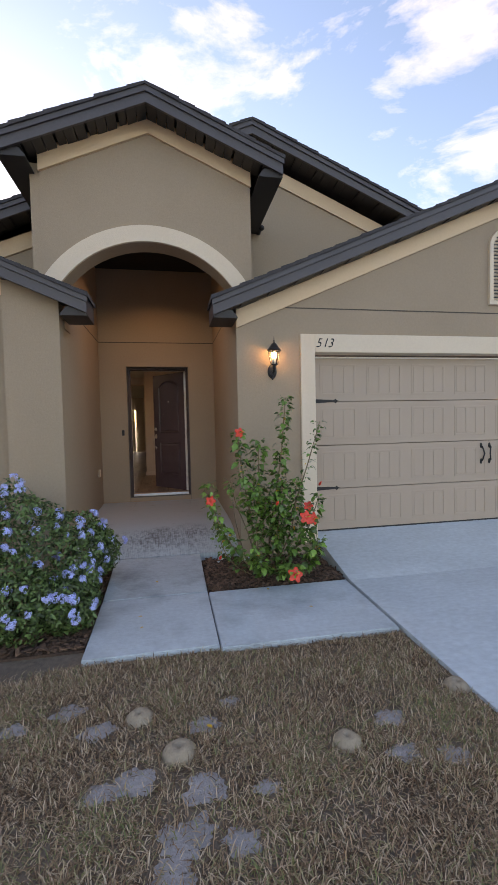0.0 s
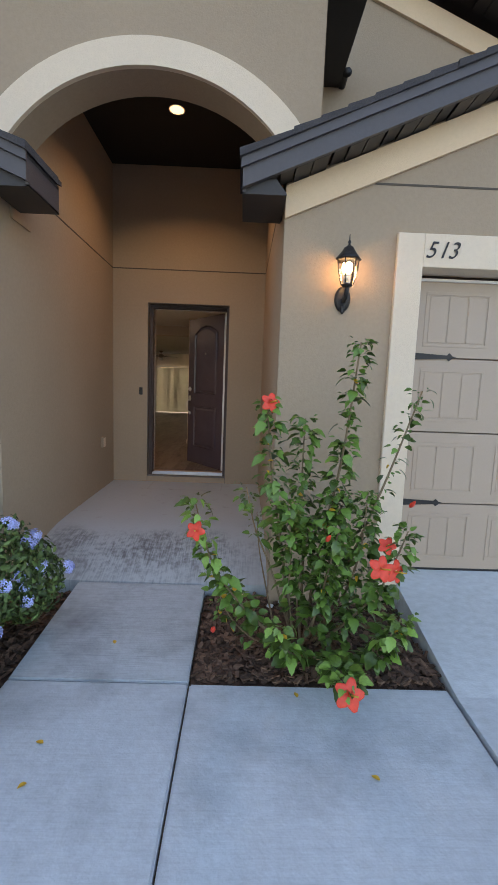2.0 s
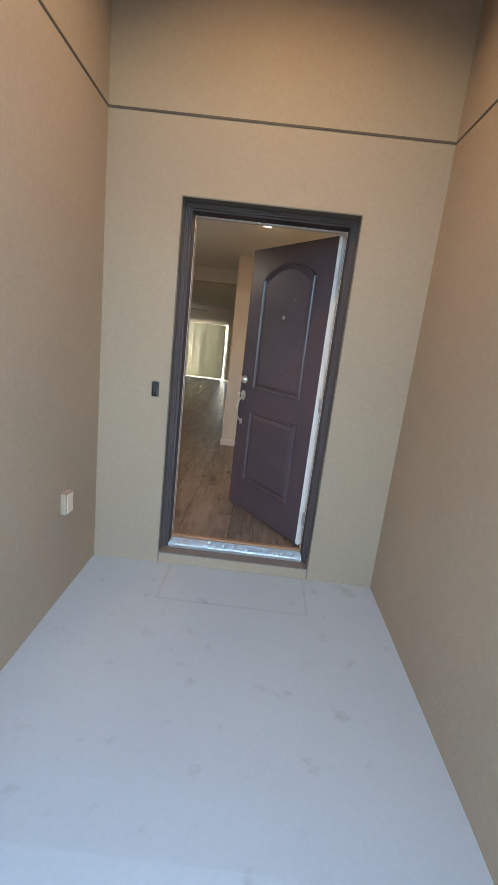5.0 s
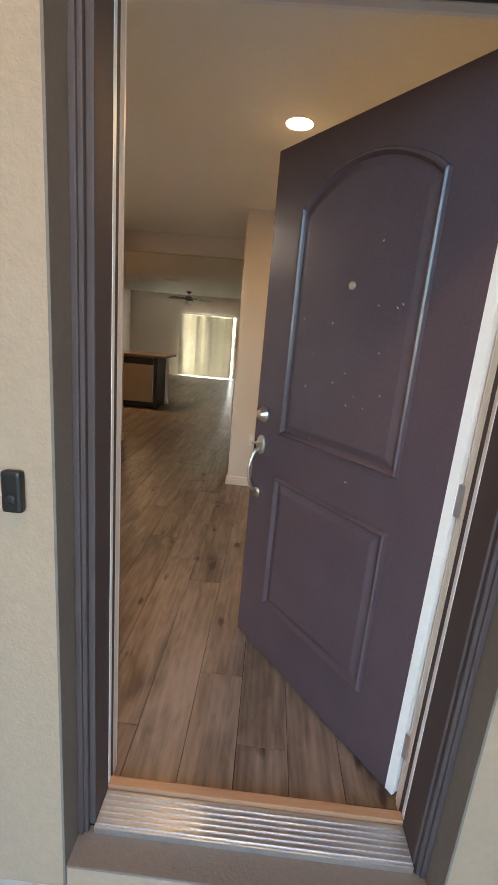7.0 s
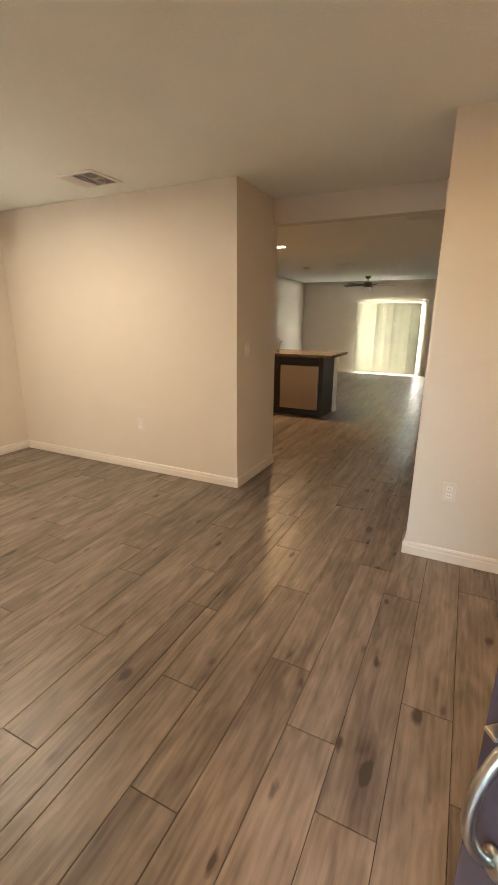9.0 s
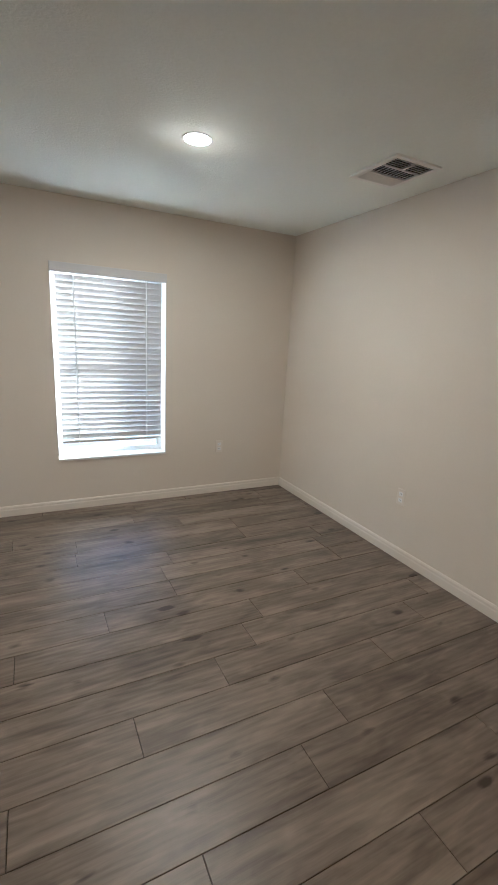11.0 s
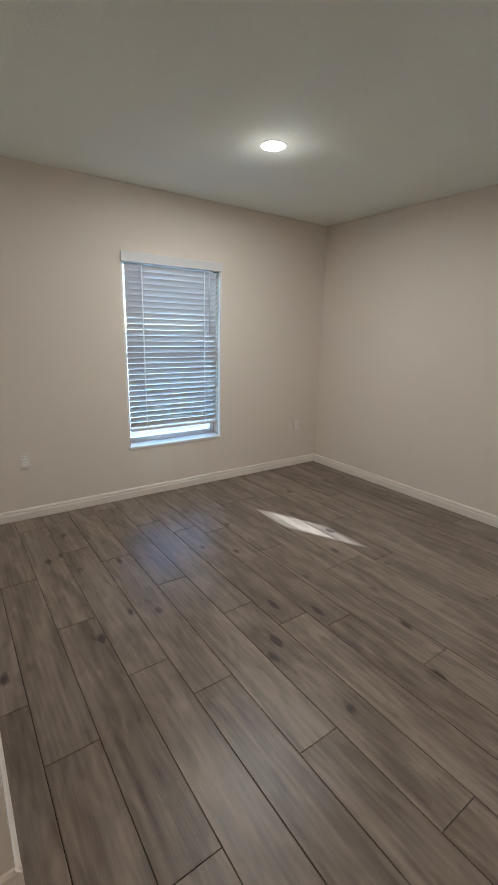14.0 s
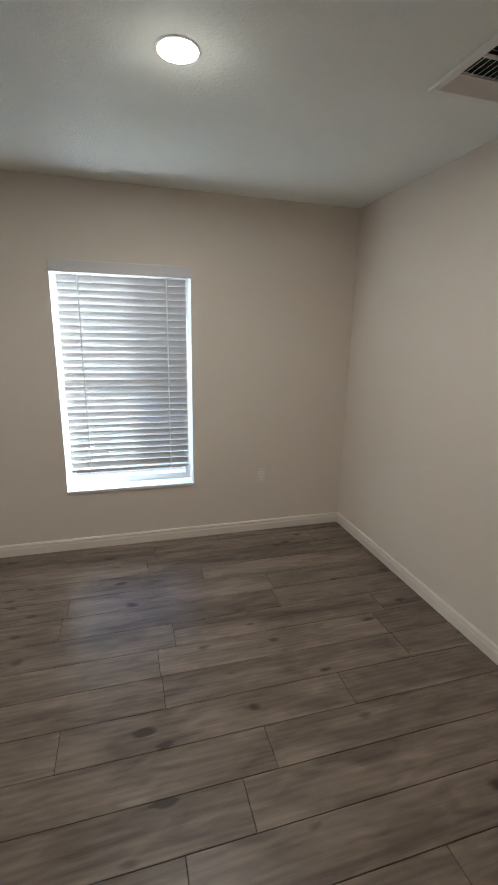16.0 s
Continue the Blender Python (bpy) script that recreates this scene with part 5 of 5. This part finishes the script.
hib = thing("hibiscus_shrub", "leggy hibiscus shrub with red flowers in a mulch bed", "shrub")
rnd = random.Random(21)
STEMS = [  # points, thickness, where leaves begin, leaves to a metre
    ([(1.00, -2.90, -0.40), (0.93, -2.92, 0.15), (0.85, -2.95, 0.60), (0.80, -2.96, 1.06)], 0.011, 0.35, 130),
    ([(1.06, -2.88, -0.40), (1.06, -2.86, 0.20), (1.03, -2.86, 0.60), (1.03, -2.88, 0.97)], 0.009, 0.35, 150),
    ([(1.08, -2.92, -0.40), (1.14, -2.92, 0.15), (1.24, -2.94, 0.75), (1.30, -2.96, 1.40)], 0.012, 0.35, 160),
    ([(1.12, -2.95, -0.40), (1.30, -2.96, 0.10), (1.50, -2.96, 0.65), (1.66, -2.96, 1.15)], 0.011, 0.50, 70),
    ([(1.00, -2.98, -0.40), (0.75, -3.15, -0.10), (0.55, -3.32, 0.25), (0.46, -3.44, 0.62)], 0.009, 0.20, 120),
    ([(0.98, -3.00, -0.40), (0.75, -3.10, -0.25), (0.60, -3.20, -0.02), (0.55, -3.22, 0.22)], 0.007, 0.25, 90),
    ([(1.10, -2.98, -0.40), (1.30, -3.08, -0.15), (1.45, -3.16, 0.10), (1.55, -3.20, 0.42)], 0.010, 0.15, 210),
    ([(1.08, -3.02, -0.40), (1.16, -3.28, -0.28), (1.17, -3.48, -0.18), (1.16, -3.62, -0.16)], 0.008, 0.15, 230),
    ([(1.05, -2.98, -0.40), (1.12, -3.08, -0.10), (1.16, -3.12, 0.15), (1.20, -3.16, 0.42)], 0.009, 0.20, 210),
    ([(1.10, -2.94, -0.40), (1.28, -3.00, -0.05), (1.36, -3.02, 0.25), (1.38, -3.02, 0.58)], 0.009, 0.25, 190),
    ([(1.02, -2.94, -0.40), (0.97, -3.00, -0.05), (0.96, -3.04, 0.25), (0.93, -3.06, 0.52)], 0.008, 0.35, 130),
    ([(1.04, -3.02, -0.40), (0.98, -3.24, -0.26), (0.92, -3.38, -0.14), (0.86, -3.46, 0.02)], 0.007, 0.25, 150),
    ([(1.10, -3.02, -0.40), (1.36, -3.26, -0.26), (1.42, -3.36, -0.10), (1.46, -3.42, 0.06)], 0.008, 0.15, 190),
    ([(1.02, -2.90, -0.40), (0.86, -3.00, 0.10), (0.76, -3.05, 0.35), (0.70, -3.08, 0.60)], 0.008, 0.50, 60),
    ([(0.92, -2.86, -0.40), (0.85, -2.72, -0.12), (0.80, -2.68, 0.12), (0.78, -2.66, 0.34)], 0.007, 0.97, 40),
    ([(1.06, -2.98, -0.40), (1.02, -2.98, -0.08), (1.05, -2.98, 0.20), (1.08, -3.00, 0.42)], 0.008, 0.20, 190),
    ([(1.10, -2.92, -0.40), (1.20, -2.90, 0.02), (1.22, -2.92, 0.28), (1.28, -2.94, 0.55)], 0.008, 0.20, 180),
]
KINDS = [leaf_mesh("leaf", 0.085, 0.062, True, LEAF, 0.25, 0.35, 1), leaf_mesh("leaf", 0.070, 0.048, True, LEAF, 0.35, 0.15, 2), leaf_mesh("leaf", 0.095, 0.070, True, LEAF, 0.15, 0.55, 3)]
spots = []
for pts, thick, start, per in STEMS:
    part("stem", tube([along(pts, k / 14) for k in range(15)], thick, 6, taper=0.35), STEM, hib)
    length = sum((Vector(b) - Vector(a)).length for a, b in zip(pts, pts[1:]))
    for k in range(int(1.45 * per * length * (1 - start))):
        u = start + (1 - start) * rnd.random() ** 0.9
        p = along(pts, min(0.999, u))
        a = rnd.uniform(0, 360)
        stalk = rnd.uniform(0.012, 0.062)
        d = Vector((math.cos(radians(a)), math.sin(radians(a)), rnd.uniform(-0.2, 0.7)))
        q = p + d * stalk
        s = rnd.uniform(0.32, 0.90) * (0.75 if u > 0.9 else 1.0) * (0.8 if per < 110 else 1.0)
        spots.append((q, pose(*q, rnd.uniform(-45, 40), rnd.uniform(-35, 35), a - 90) @ Matrix.Scale(s, 4), rnd.randrange(3)))
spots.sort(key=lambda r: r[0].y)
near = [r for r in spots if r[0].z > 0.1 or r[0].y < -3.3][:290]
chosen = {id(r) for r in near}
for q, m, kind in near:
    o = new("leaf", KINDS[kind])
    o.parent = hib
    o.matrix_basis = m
verts, faces = [], []
for r in spots:
    if id(r) in chosen:
        continue
    base = len(verts)
    verts += [tuple(r[1] @ v.co) for v in KINDS[r[2]].vertices]
    faces += [tuple(base + i for i in f.vertices) for f in KINDS[r[2]].polygons]
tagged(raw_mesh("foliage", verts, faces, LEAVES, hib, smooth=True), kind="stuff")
autumn = leaf_mesh("yellow_leaf", 0.055, 0.040, True, YELLOW, 0.3, 0.2, 5)
for k in range(34):
    pts, thick, start, per = rnd.choice(STEMS[:13])
    p = along(pts, rnd.uniform(0.45, 0.9))
    o = new("yellow_leaf", autumn)
    o.parent = hib
    o.matrix_basis = pose(p.x + rnd.uniform(-0.04, 0.04), p.y - rnd.uniform(0, 0.05), p.z, rnd.uniform(-60, 40), rnd.uniform(-40, 40), rnd.uniform(0, 360)) @ Matrix.Scale(rnd.uniform(0.45, 0.85), 4)


def bloom(at, size, pitch, turn):
    """An open hibiscus flower: five ruffled petals and a stamen column."""
    f = part("flower", bmesh.new(), RED, hib, "open red hibiscus flower")
    bm = bmesh.new()
    for k in range(5):
        a0 = 2 * math.pi * k / 5
        grid = []
        for i in range(6):
            u = i / 5
            row = []
            for j in range(7):
                v = (j / 6 - 0.5) * 2
                spread = 0.12 + 0.86 * math.sin(math.pi * min(1, 0.15 + u * 0.75))
                r = u * (1 - 0.16 * v * v)
                x, y = r * math.cos(v * spread * 0.8), r * math.sin(v * spread * 0.8)
                z = 0.42 * u - 0.42 * u ** 2.4 + 0.07 * u * math.sin(9 * v + k) + 0.02 * v
                row.append(bm.verts.new((size * (x * math.cos(a0) - y * math.sin(a0)), size * (x * math.sin(a0) + y * math.cos(a0)), size * z)))
            grid.append(row)
        for i in range(5):
            for j in range(6):
                bm.faces.new((grid[i][j], grid[i + 1][j], grid[i + 1][j + 1], grid[i][j + 1]))
    for q in bm.faces:
        q.smooth = True
    bm.to_mesh(f.data)
    bm.free()
    part("stamen", tube([(0, 0, 0), (0.1 * size, 0, 0.5 * size), (0.22 * size, 0, 0.95 * size)], 0.05 * size, 6, taper=1.3), YELLOW, f)
    f.matrix_basis = pose(*at, pitch, 0, turn)


bloom((0.815, -3.00, 1.055), 0.058, 75, 20)
bloom((0.470, -3.47, 0.480), 0.047, 70, -15)
bloom((1.400, -3.26, 0.235), 0.070, 70, 10)
bloom((1.480, -3.24, 0.215), 0.066, 80, 30)
bloom((1.450, -3.18, 0.330), 0.050, 60, -20)
bloom((1.165, -3.66, -0.165), 0.070, 60, 5)
for at in ((1.12, -3.22, 0.36), (0.55, -3.34, -0.08), (1.62, -3.02, 0.50)):
    bud = part("bud", lathe([(0.004, 0), (0.011, 0.012), (0.013, 0.03), (0.006, 0.055), (0.001, 0.062)], 10), RED, hib, "folded pink-red flower bud")
    bud.matrix_basis = pose(*at, 40, 15, 0)

# plumbago bush
plum = thing("plumbago_bush", "dense rounded plumbago bush with pale blue flower clusters", "bush")
LUMPS = [((-1.18, -3.25, 0.10), 0.46), ((-0.86, -3.40, -0.02), 0.36), ((-1.60, -3.30, 0.14), 0.50), ((-0.74, -3.12, 0.10), 0.30), ((-1.20, -3.70, -0.10), 0.32), ((-2.10, -3.30, 0.08), 0.50), ((-0.68, -3.55, -0.16), 0.22), ((-1.45, -3.62, 0.05), 0.36), ((-0.66, -3.78, -0.20), 0.20), ((-0.95, -3.86, -0.16), 0.26), ((-0.62, -2.95, -0.02), 0.24), ((-1.3, -3.1, 0.30), 0.36)]
rnd = random.Random(9)
for c, r in LUMPS:
    for k in range(4):
        tip = (c[0] + rnd.uniform(-0.7, 0.7) * r, c[1] + rnd.uniform(-0.7, 0.7) * r, c[2] + rnd.uniform(0.1, 0.8) * r)
        part("stem", tube([(c[0] * 0.5 - 0.6, -3.25, -0.42), ((c[0] + tip[0]) / 2, (c[1] + tip[1]) / 2, c[2] - 0.1), tip], 0.006, 5, taper=0.5), STEM, plum)
small = [leaf_mesh("plumbago_leaf", 0.042, 0.018, False, BUSH, 0.3, 0.2, 11), leaf_mesh("plumbago_leaf", 0.032, 0.016, False, BUSH, 0.2, 0.4, 12)]


def on_bush(depth):
    while True:
        c, r = rnd.choice(LUMPS)
        d = Vector((rnd.gauss(0, 1), rnd.gauss(0, 1), rnd.gauss(0, 1))).normalized()
        lumpy = 1 + 0.22 * noise.noise(Vector(c) * 3 + d * 2.3) + 0.12 * noise.noise(d * 7 + Vector(c))
        p = Vector(c) + d * r * lumpy * (1 - depth)
        if p.z > -0.37 and not any((p - Vector(c2)).length < r2 * 0.72 for c2, r2 in LUMPS) and not (p.x > -0.44 and p.z < -0.30):
            return p, d


verts, faces = [], []
for k in range(17000):
    p, d = on_bush(abs(rnd.gauss(0, 0.10)) - 0.03)
    me = small[k % 2]
    m = Matrix.Translation(p) @ d.to_track_quat("Z", "Y").to_matrix().to_4x4() @ pose(0, 0, 0, rnd.uniform(-50, 50), rnd.uniform(-45, 45), rnd.uniform(0, 360)) @ Matrix.Scale(rnd.uniform(0.7, 1.3), 4)
    base = len(verts)
    verts += [tuple(m @ v.co) for v in me.vertices]
    faces += [tuple(base + i for i in f.vertices) for f in me.polygons]
tagged(raw_mesh("foliage", verts, faces, BUSH, plum, smooth=True), kind="stuff")


def head_mesh(seed):
    r = random.Random(seed)
    v, f = [], []
    for k in range(15):
        d = Vector((r.gauss(0, 1), r.gauss(0, 1), abs(r.gauss(0, 1)) + 0.3)).normalized()
        m = Matrix.Translation(d * r.uniform(0.022, 0.036)) @ d.to_track_quat("Z", "Y").to_matrix().to_4x4() @ pose(0, 0, 0, r.uniform(-20, 20), r.uniform(-20, 20), r.uniform(0, 360))
        for j in range(5):
            a = 2 * math.pi * j / 5
            b = len(v)
            for rad, off, z in ((0.001, 0, 0), (0.009, -0.42, 0.002), (0.0145, -0.18, 0.0), (0.0145, 0.18, 0.0), (0.009, 0.42, 0.002)):
                v.append(tuple(m @ Vector((rad * math.cos(a + off), rad * math.sin(a + off), z))))
            f.append((b, b + 1, b + 2, b + 3, b + 4))
    me = bpy.data.meshes.new("flower_head")
    me.from_pydata(v, [], f)
    me.materials.append(BLUE)
    return me


heads = [head_mesh(k) for k in range(4)]
for k in range(195):
    p, d = on_bush(-0.06)
    if d.z < -0.25:
        continue
    o = new("flower_head", heads[k % 4])
    o.parent = plum
    o.matrix_basis = Matrix.Translation(p) @ d.to_track_quat("Z", "Y").to_matrix().to_4x4() @ Matrix.Scale(rnd.uniform(0.75, 1.3), 4)


# ---- mulch, grass, ant hills ----
def chips(name, label, count, area, z, seed, big=1.0):
    r = np.random.RandomState(seed)
    n = count
    cx, cy = r.uniform(area[0], area[1], n), r.uniform(area[2], area[3], n)
    cz = z + r.uniform(0, 0.035, n)
    size = np.stack([r.uniform(0.012, 0.034, n), r.uniform(0.007, 0.016, n), r.uniform(0.002, 0.005, n)], 1) * big
    yaw, tilt = r.uniform(0, 6.283, n), r.normal(0, 0.35, n)
    corner = np.array([(-1, -1, -1), (1, -0.8, -1), (0.9, 1, -1), (-1, 0.7, -1), (-0.9, -0.8, 1), (1, -1, 1), (0.8, 0.8, 1), (-1, 1, 1)], float)
    p = corner[None] * size[:, None] * (1 + r.uniform(-0.25, 0.25, (n, 8, 3)))
    x, y, zz = p[..., 0] * np.cos(tilt)[:, None] - p[..., 2] * np.sin(tilt)[:, None], p[..., 1], p[..., 0] * np.sin(tilt)[:, None] + p[..., 2] * np.cos(tilt)[:, None]
    px = x * np.cos(yaw)[:, None] - y * np.sin(yaw)[:, None] + cx[:, None]
    py = x * np.sin(yaw)[:, None] + y * np.cos(yaw)[:, None] + cy[:, None]
    verts = np.stack([px, py, zz + cz[:, None]], -1).reshape(-1, 3)
    quads = np.array([(0, 3, 2, 1), (4, 5, 6, 7), (0, 1, 5, 4), (1, 2, 6, 5), (2, 3, 7, 6), (3, 0, 4, 7)])
    faces = (quads[None] + 8 * np.arange(n)[:, None, None]).reshape(-1, 4)
    ob = raw_mesh(name, verts.tolist(), faces.tolist(), MULCH)
    return tagged(ob, label, "mulch", kind="stuff")


bed1 = tagged(link_mesh("mulch_base", prism([(0.446, -3.322), (1.772, -3.322), (1.772, -2.36), (0.446, -2.36)], "z", -0.45, -0.392), MULCH), "dark brown bark mulch bed under the hibiscus", "mulch", kind="stuff")
bed2 = tagged(link_mesh("mulch_base", prism([(-3.6, -4.15), (-0.49, -4.10), (-0.49, -2.36), (-3.6, -2.36)], "z", -0.45, -0.400), MULCH), "dark brown bark mulch bed under the plumbago", "mulch", kind="stuff")
chips("mulch_chips", "loose brown bark chips in the hibiscus bed", 4200, (0.46, 1.76, -3.30, -2.40), -0.392, 3)
chips("mulch_chips", "loose brown bark chips in the plumbago bed", 5200, (-2.6, -0.50, -4.10, -2.40), -0.400, 4)
for x, y, s in ((0.66, -2.46, 1.0), (0.76, -2.44, 0.5), (0.62, -2.56, 0.5), (0.90, -2.56, 0.7), (0.98, -2.50, 0.6)):
    st = thing("stone", "pale grey flat stone chip on the mulch", "stone", "stones in the bed", (x, y, -0.352), 40 * s)
    bm = bmesh.new()
    bmesh.ops.create_icosphere(bm, subdivisions=2, radius=0.035 * s)
    for v in bm.verts:
        v.co *= 1 + 0.35 * noise.noise(v.co * 40 + Vector((x * 9, y, 0)))
        v.co.z *= 0.35
    part("body", bm, CONCRETE, st)

PATCHES = [(-0.06, -5.31, 0.13), (-0.20, -5.34, 0.10), (0.25, -5.41, 0.15), (0.15, -5.60, 0.16), (0.36, -5.66, 0.10), (1.39, -5.46, 0.11), (1.22, -5.17, 0.12), (1.17, -5.40, 0.10), (-0.44, -4.77, 0.12), (0.27, -5.02, 0.12), (0.10, -5.74, 0.13), (-0.28, -4.96, 0.12), (0.50, -5.45, 0.08), (-0.70, -4.85, 0.10), (0.42, -4.86, 0.08)]
for x, y, r in PATCHES:
    n, ring = 48, []
    for k in range(n):
        ca, sa = math.cos(6.283 * k / n), math.sin(6.283 * k / n)
        reach = r * (0.85 + 0.45 * noise.noise((x * 5 + 1.3 * ca, y * 5 + 1.3 * sa, 0)) + 0.25 * noise.noise((x * 9 + 4 * ca, y * 9 + 4 * sa, 5)))
        reach *= 0.82
        ring.append((x + reach * ca, y + 0.75 * reach * sa))
    verts = [(px, py, ground_height(px, py) + 0.003) for px, py in ring] + [(x, y, ground_height(x, y) + 0.012)]
    tagged(raw_mesh("sand_patch", verts, [(k, (k + 1) % n, n) for k in range(n)], SAND, smooth=True), "pale bare sandy patch in the dry lawn", "sand", kind="stuff")
HILLS = [(-0.066, -4.90, 0.062), (0.136, -5.18, 0.068), (0.937, -5.28, 0.060), (1.74, -5.00, 0.065)]
for x, y, r in HILLS:
    hill = lathe([(r * 1.25, -0.004), (r * 1.1, 0.012), (r * 0.8, 0.030), (r * 0.45, 0.038), (r * 0.25, 0.033), (r * 0.10, 0.022), (0.001, 0.016)], 22)
    for v in hill.verts:
        v.co += 0.006 * noise.noise_vector(v.co * 30 + Vector((x * 7, y * 3, 0)))
    ob = tagged(link_mesh("ant_hill", hill, HILL), "small round sandy ant hill in the lawn", "ant hill", "ant hills")
    ob.matrix_world = pose(x, y, ground_height(x, y))


def lawn(count, seed):
    r = np.random.RandomState(seed)
    x, y = r.uniform(-2.3, 1.80, count), r.uniform(-6.6, -4.29, count)
    keep = ~((x > 1.765))
    keep &= ~((x < -0.5) & (y > -4.33 + 0.06 * np.sin(9 * x)) & (r.uniform(size=count) < 0.85))
    for px, py, pr in PATCHES:
        off = ((x - px) ** 2 + ((y - py) * 1.3) ** 2) / (pr * 1.15) ** 2
        keep &= ~(r.uniform(size=count) < 0.74 * np.clip(1.05 - off, 0, 1))
    for px, py, pr in HILLS:
        keep &= ~(((x - px) ** 2 + (y - py) ** 2) < (pr * 1.15) ** 2)
    thin = np.sin(x * 5.1 + 2 * np.sin(y * 3.3)) * np.sin(y * 6.3 + 1.7 * np.sin(x * 4.1))
    keep &= r.uniform(size=count) < 0.72 + 0.28 * thin
    x, y = x[keep], y[keep]
    n = len(x)
    z = np.array([ground_height(a, b) for a, b in zip(x, y)]) - 0.004
    L, yaw = r.uniform(0.020, 0.072, n), r.uniform(0, 6.283, n)
    lean = np.clip(r.normal(1.12, 0.30, n), 0.2, 1.52)
    w = r.uniform(0.0013, 0.0030, n)
    dx, dy = np.cos(yaw), np.sin(yaw)
    rows = []
    for u, up, ww in ((0, 0, 1), (0.55, 0.60, 0.8), (1.0, 0.72, 0.0)):
        ox, oz = L * u * np.sin(lean), L * up * np.cos(lean) + 0.006 * u
        cx, cy, cz = x + dx * ox, y + dy * ox, z + oz
        if ww:
            rows += [np.stack([cx - dy * w * ww, cy + dx * w * ww, cz], -1), np.stack([cx + dy * w * ww, cy - dx * w * ww, cz], -1)]
        else:
            rows.append(np.stack([cx, cy, cz], -1))
    verts = np.stack(rows, 1).reshape(-1, 3)
    k = 5 * np.arange(n)
    faces = [(a, a + 1, a + 3, a + 2) for a in k.tolist()] + [(a + 2, a + 3, a + 4) for a in k.tolist()]
    return tagged(raw_mesh("lawn_grass", verts.tolist(), faces, GRASS), "short dry brown lawn grass, thin in places", "grass", kind="stuff")


lawn(210000, 5)
fallen = leaf_mesh("fallen_leaf", 0.035, 0.022, False, YELLOW, 0.4, 0.1, 31)
for x, y, z, a in ((-0.02, -3.05, -0.346, 20), (-0.12, -3.72, -0.371, 80), (-0.10, -3.90, -0.372, 140), (1.25, -3.86, -0.372, 60), (0.98, -3.42, -0.368, 15), (0.30, -5.08, -0.38, 50)):
    o = new("fallen_leaf", fallen)
    o.matrix_world = pose(x, y, z, 8, 5, a)
    tagged(o, "small dry fallen leaf on the ground", "leaf", "fallen leaves")

# ---- floor planks ----
PW, PL, PX = 0.180, 1.19, -4.586
STARTS = {8: 0.79, 9: 0.385, 10: 1.16, 11: 1.025, 12: 0.80, 13: 0.39, 14: 1.16, 15: 0.93, 16: 0.475, 17: -0.04, 18: 2.05, 19: 1.60, 20: 1.20, 21: 1.89, 22: 1.62, 23: 1.39, 24: 1.90}
rnd = random.Random(14)
shared = {}


def plank(x0, x1, y0, y1):
    w, l = round(x1 - x0 - 0.0026, 4), round(y1 - y0 - 0.0026, 4)
    if w < 0.012 or l < 0.012:
        return
    if (w, l) not in shared:
        bm = bmesh.new()
        e = 0.0015
        bot = [bm.verts.new((sx * w / 2, sy * l / 2, -0.004)) for sx, sy in ((-1, -1), (1, -1), (1, 1), (-1, 1))]
        mid = [bm.verts.new((sx * w / 2, sy * l / 2, -0.001)) for sx, sy in ((-1, -1), (1, -1), (1, 1), (-1, 1))]
        top = [bm.verts.new((sx * (w / 2 - e), sy * (l / 2 - e), 0.0)) for sx, sy in ((-1, -1), (1, -1), (1, 1), (-1, 1))]
        for a, b in ((bot, mid), (mid, top)):
            for k in range(4):
                bm.faces.new((a[k], a[(k + 1) % 4], b[(k + 1) % 4], b[k]))
        bm.faces.new(top)
        me = bpy.data.meshes.new("plank")
        bm.to_mesh(me)
        bm.free()
        me.materials.append(PLANK)
        shared[(w, l)] = me
    o = new("plank", shared[(w, l)])
    o.parent = FLOOR
    o.matrix_basis = pose((x0 + x1) / 2, (y0 + y1) / 2, 0)


for c in range(30):
    x0, x1 = max(-4.5, PX + PW * c), min(0.80, PX + PW * (c + 1))
    if x1 - x0 < 0.02:
        continue
    splits = [(x0, x1, -2.13)]
    if x0 < -1.23 < x1:
        splits = [(x0, -1.23, -2.13), (-1.23, x1, 0.265)]
    elif x0 >= -1.23:
        splits = [(x0, x1, 0.265 if x1 < -0.467 or x0 > 0.433 else 0.224)]
    start = STARTS.get(c, rnd.uniform(0, PL))
    for a, b, ylow in splits:
        y = start - PL * math.ceil((start - ylow) / PL)
        while y < 12.6:
            lo, hi = max(ylow, y), min(12.6, y + PL)
            if hi - lo > 0.03 and not (b < -1.86 and lo > 3.56 and hi < 4.31) and not (a > -0.40 and lo > 3.1 and hi < 4.35):
                plank(a, b, lo, hi)
            y += PL
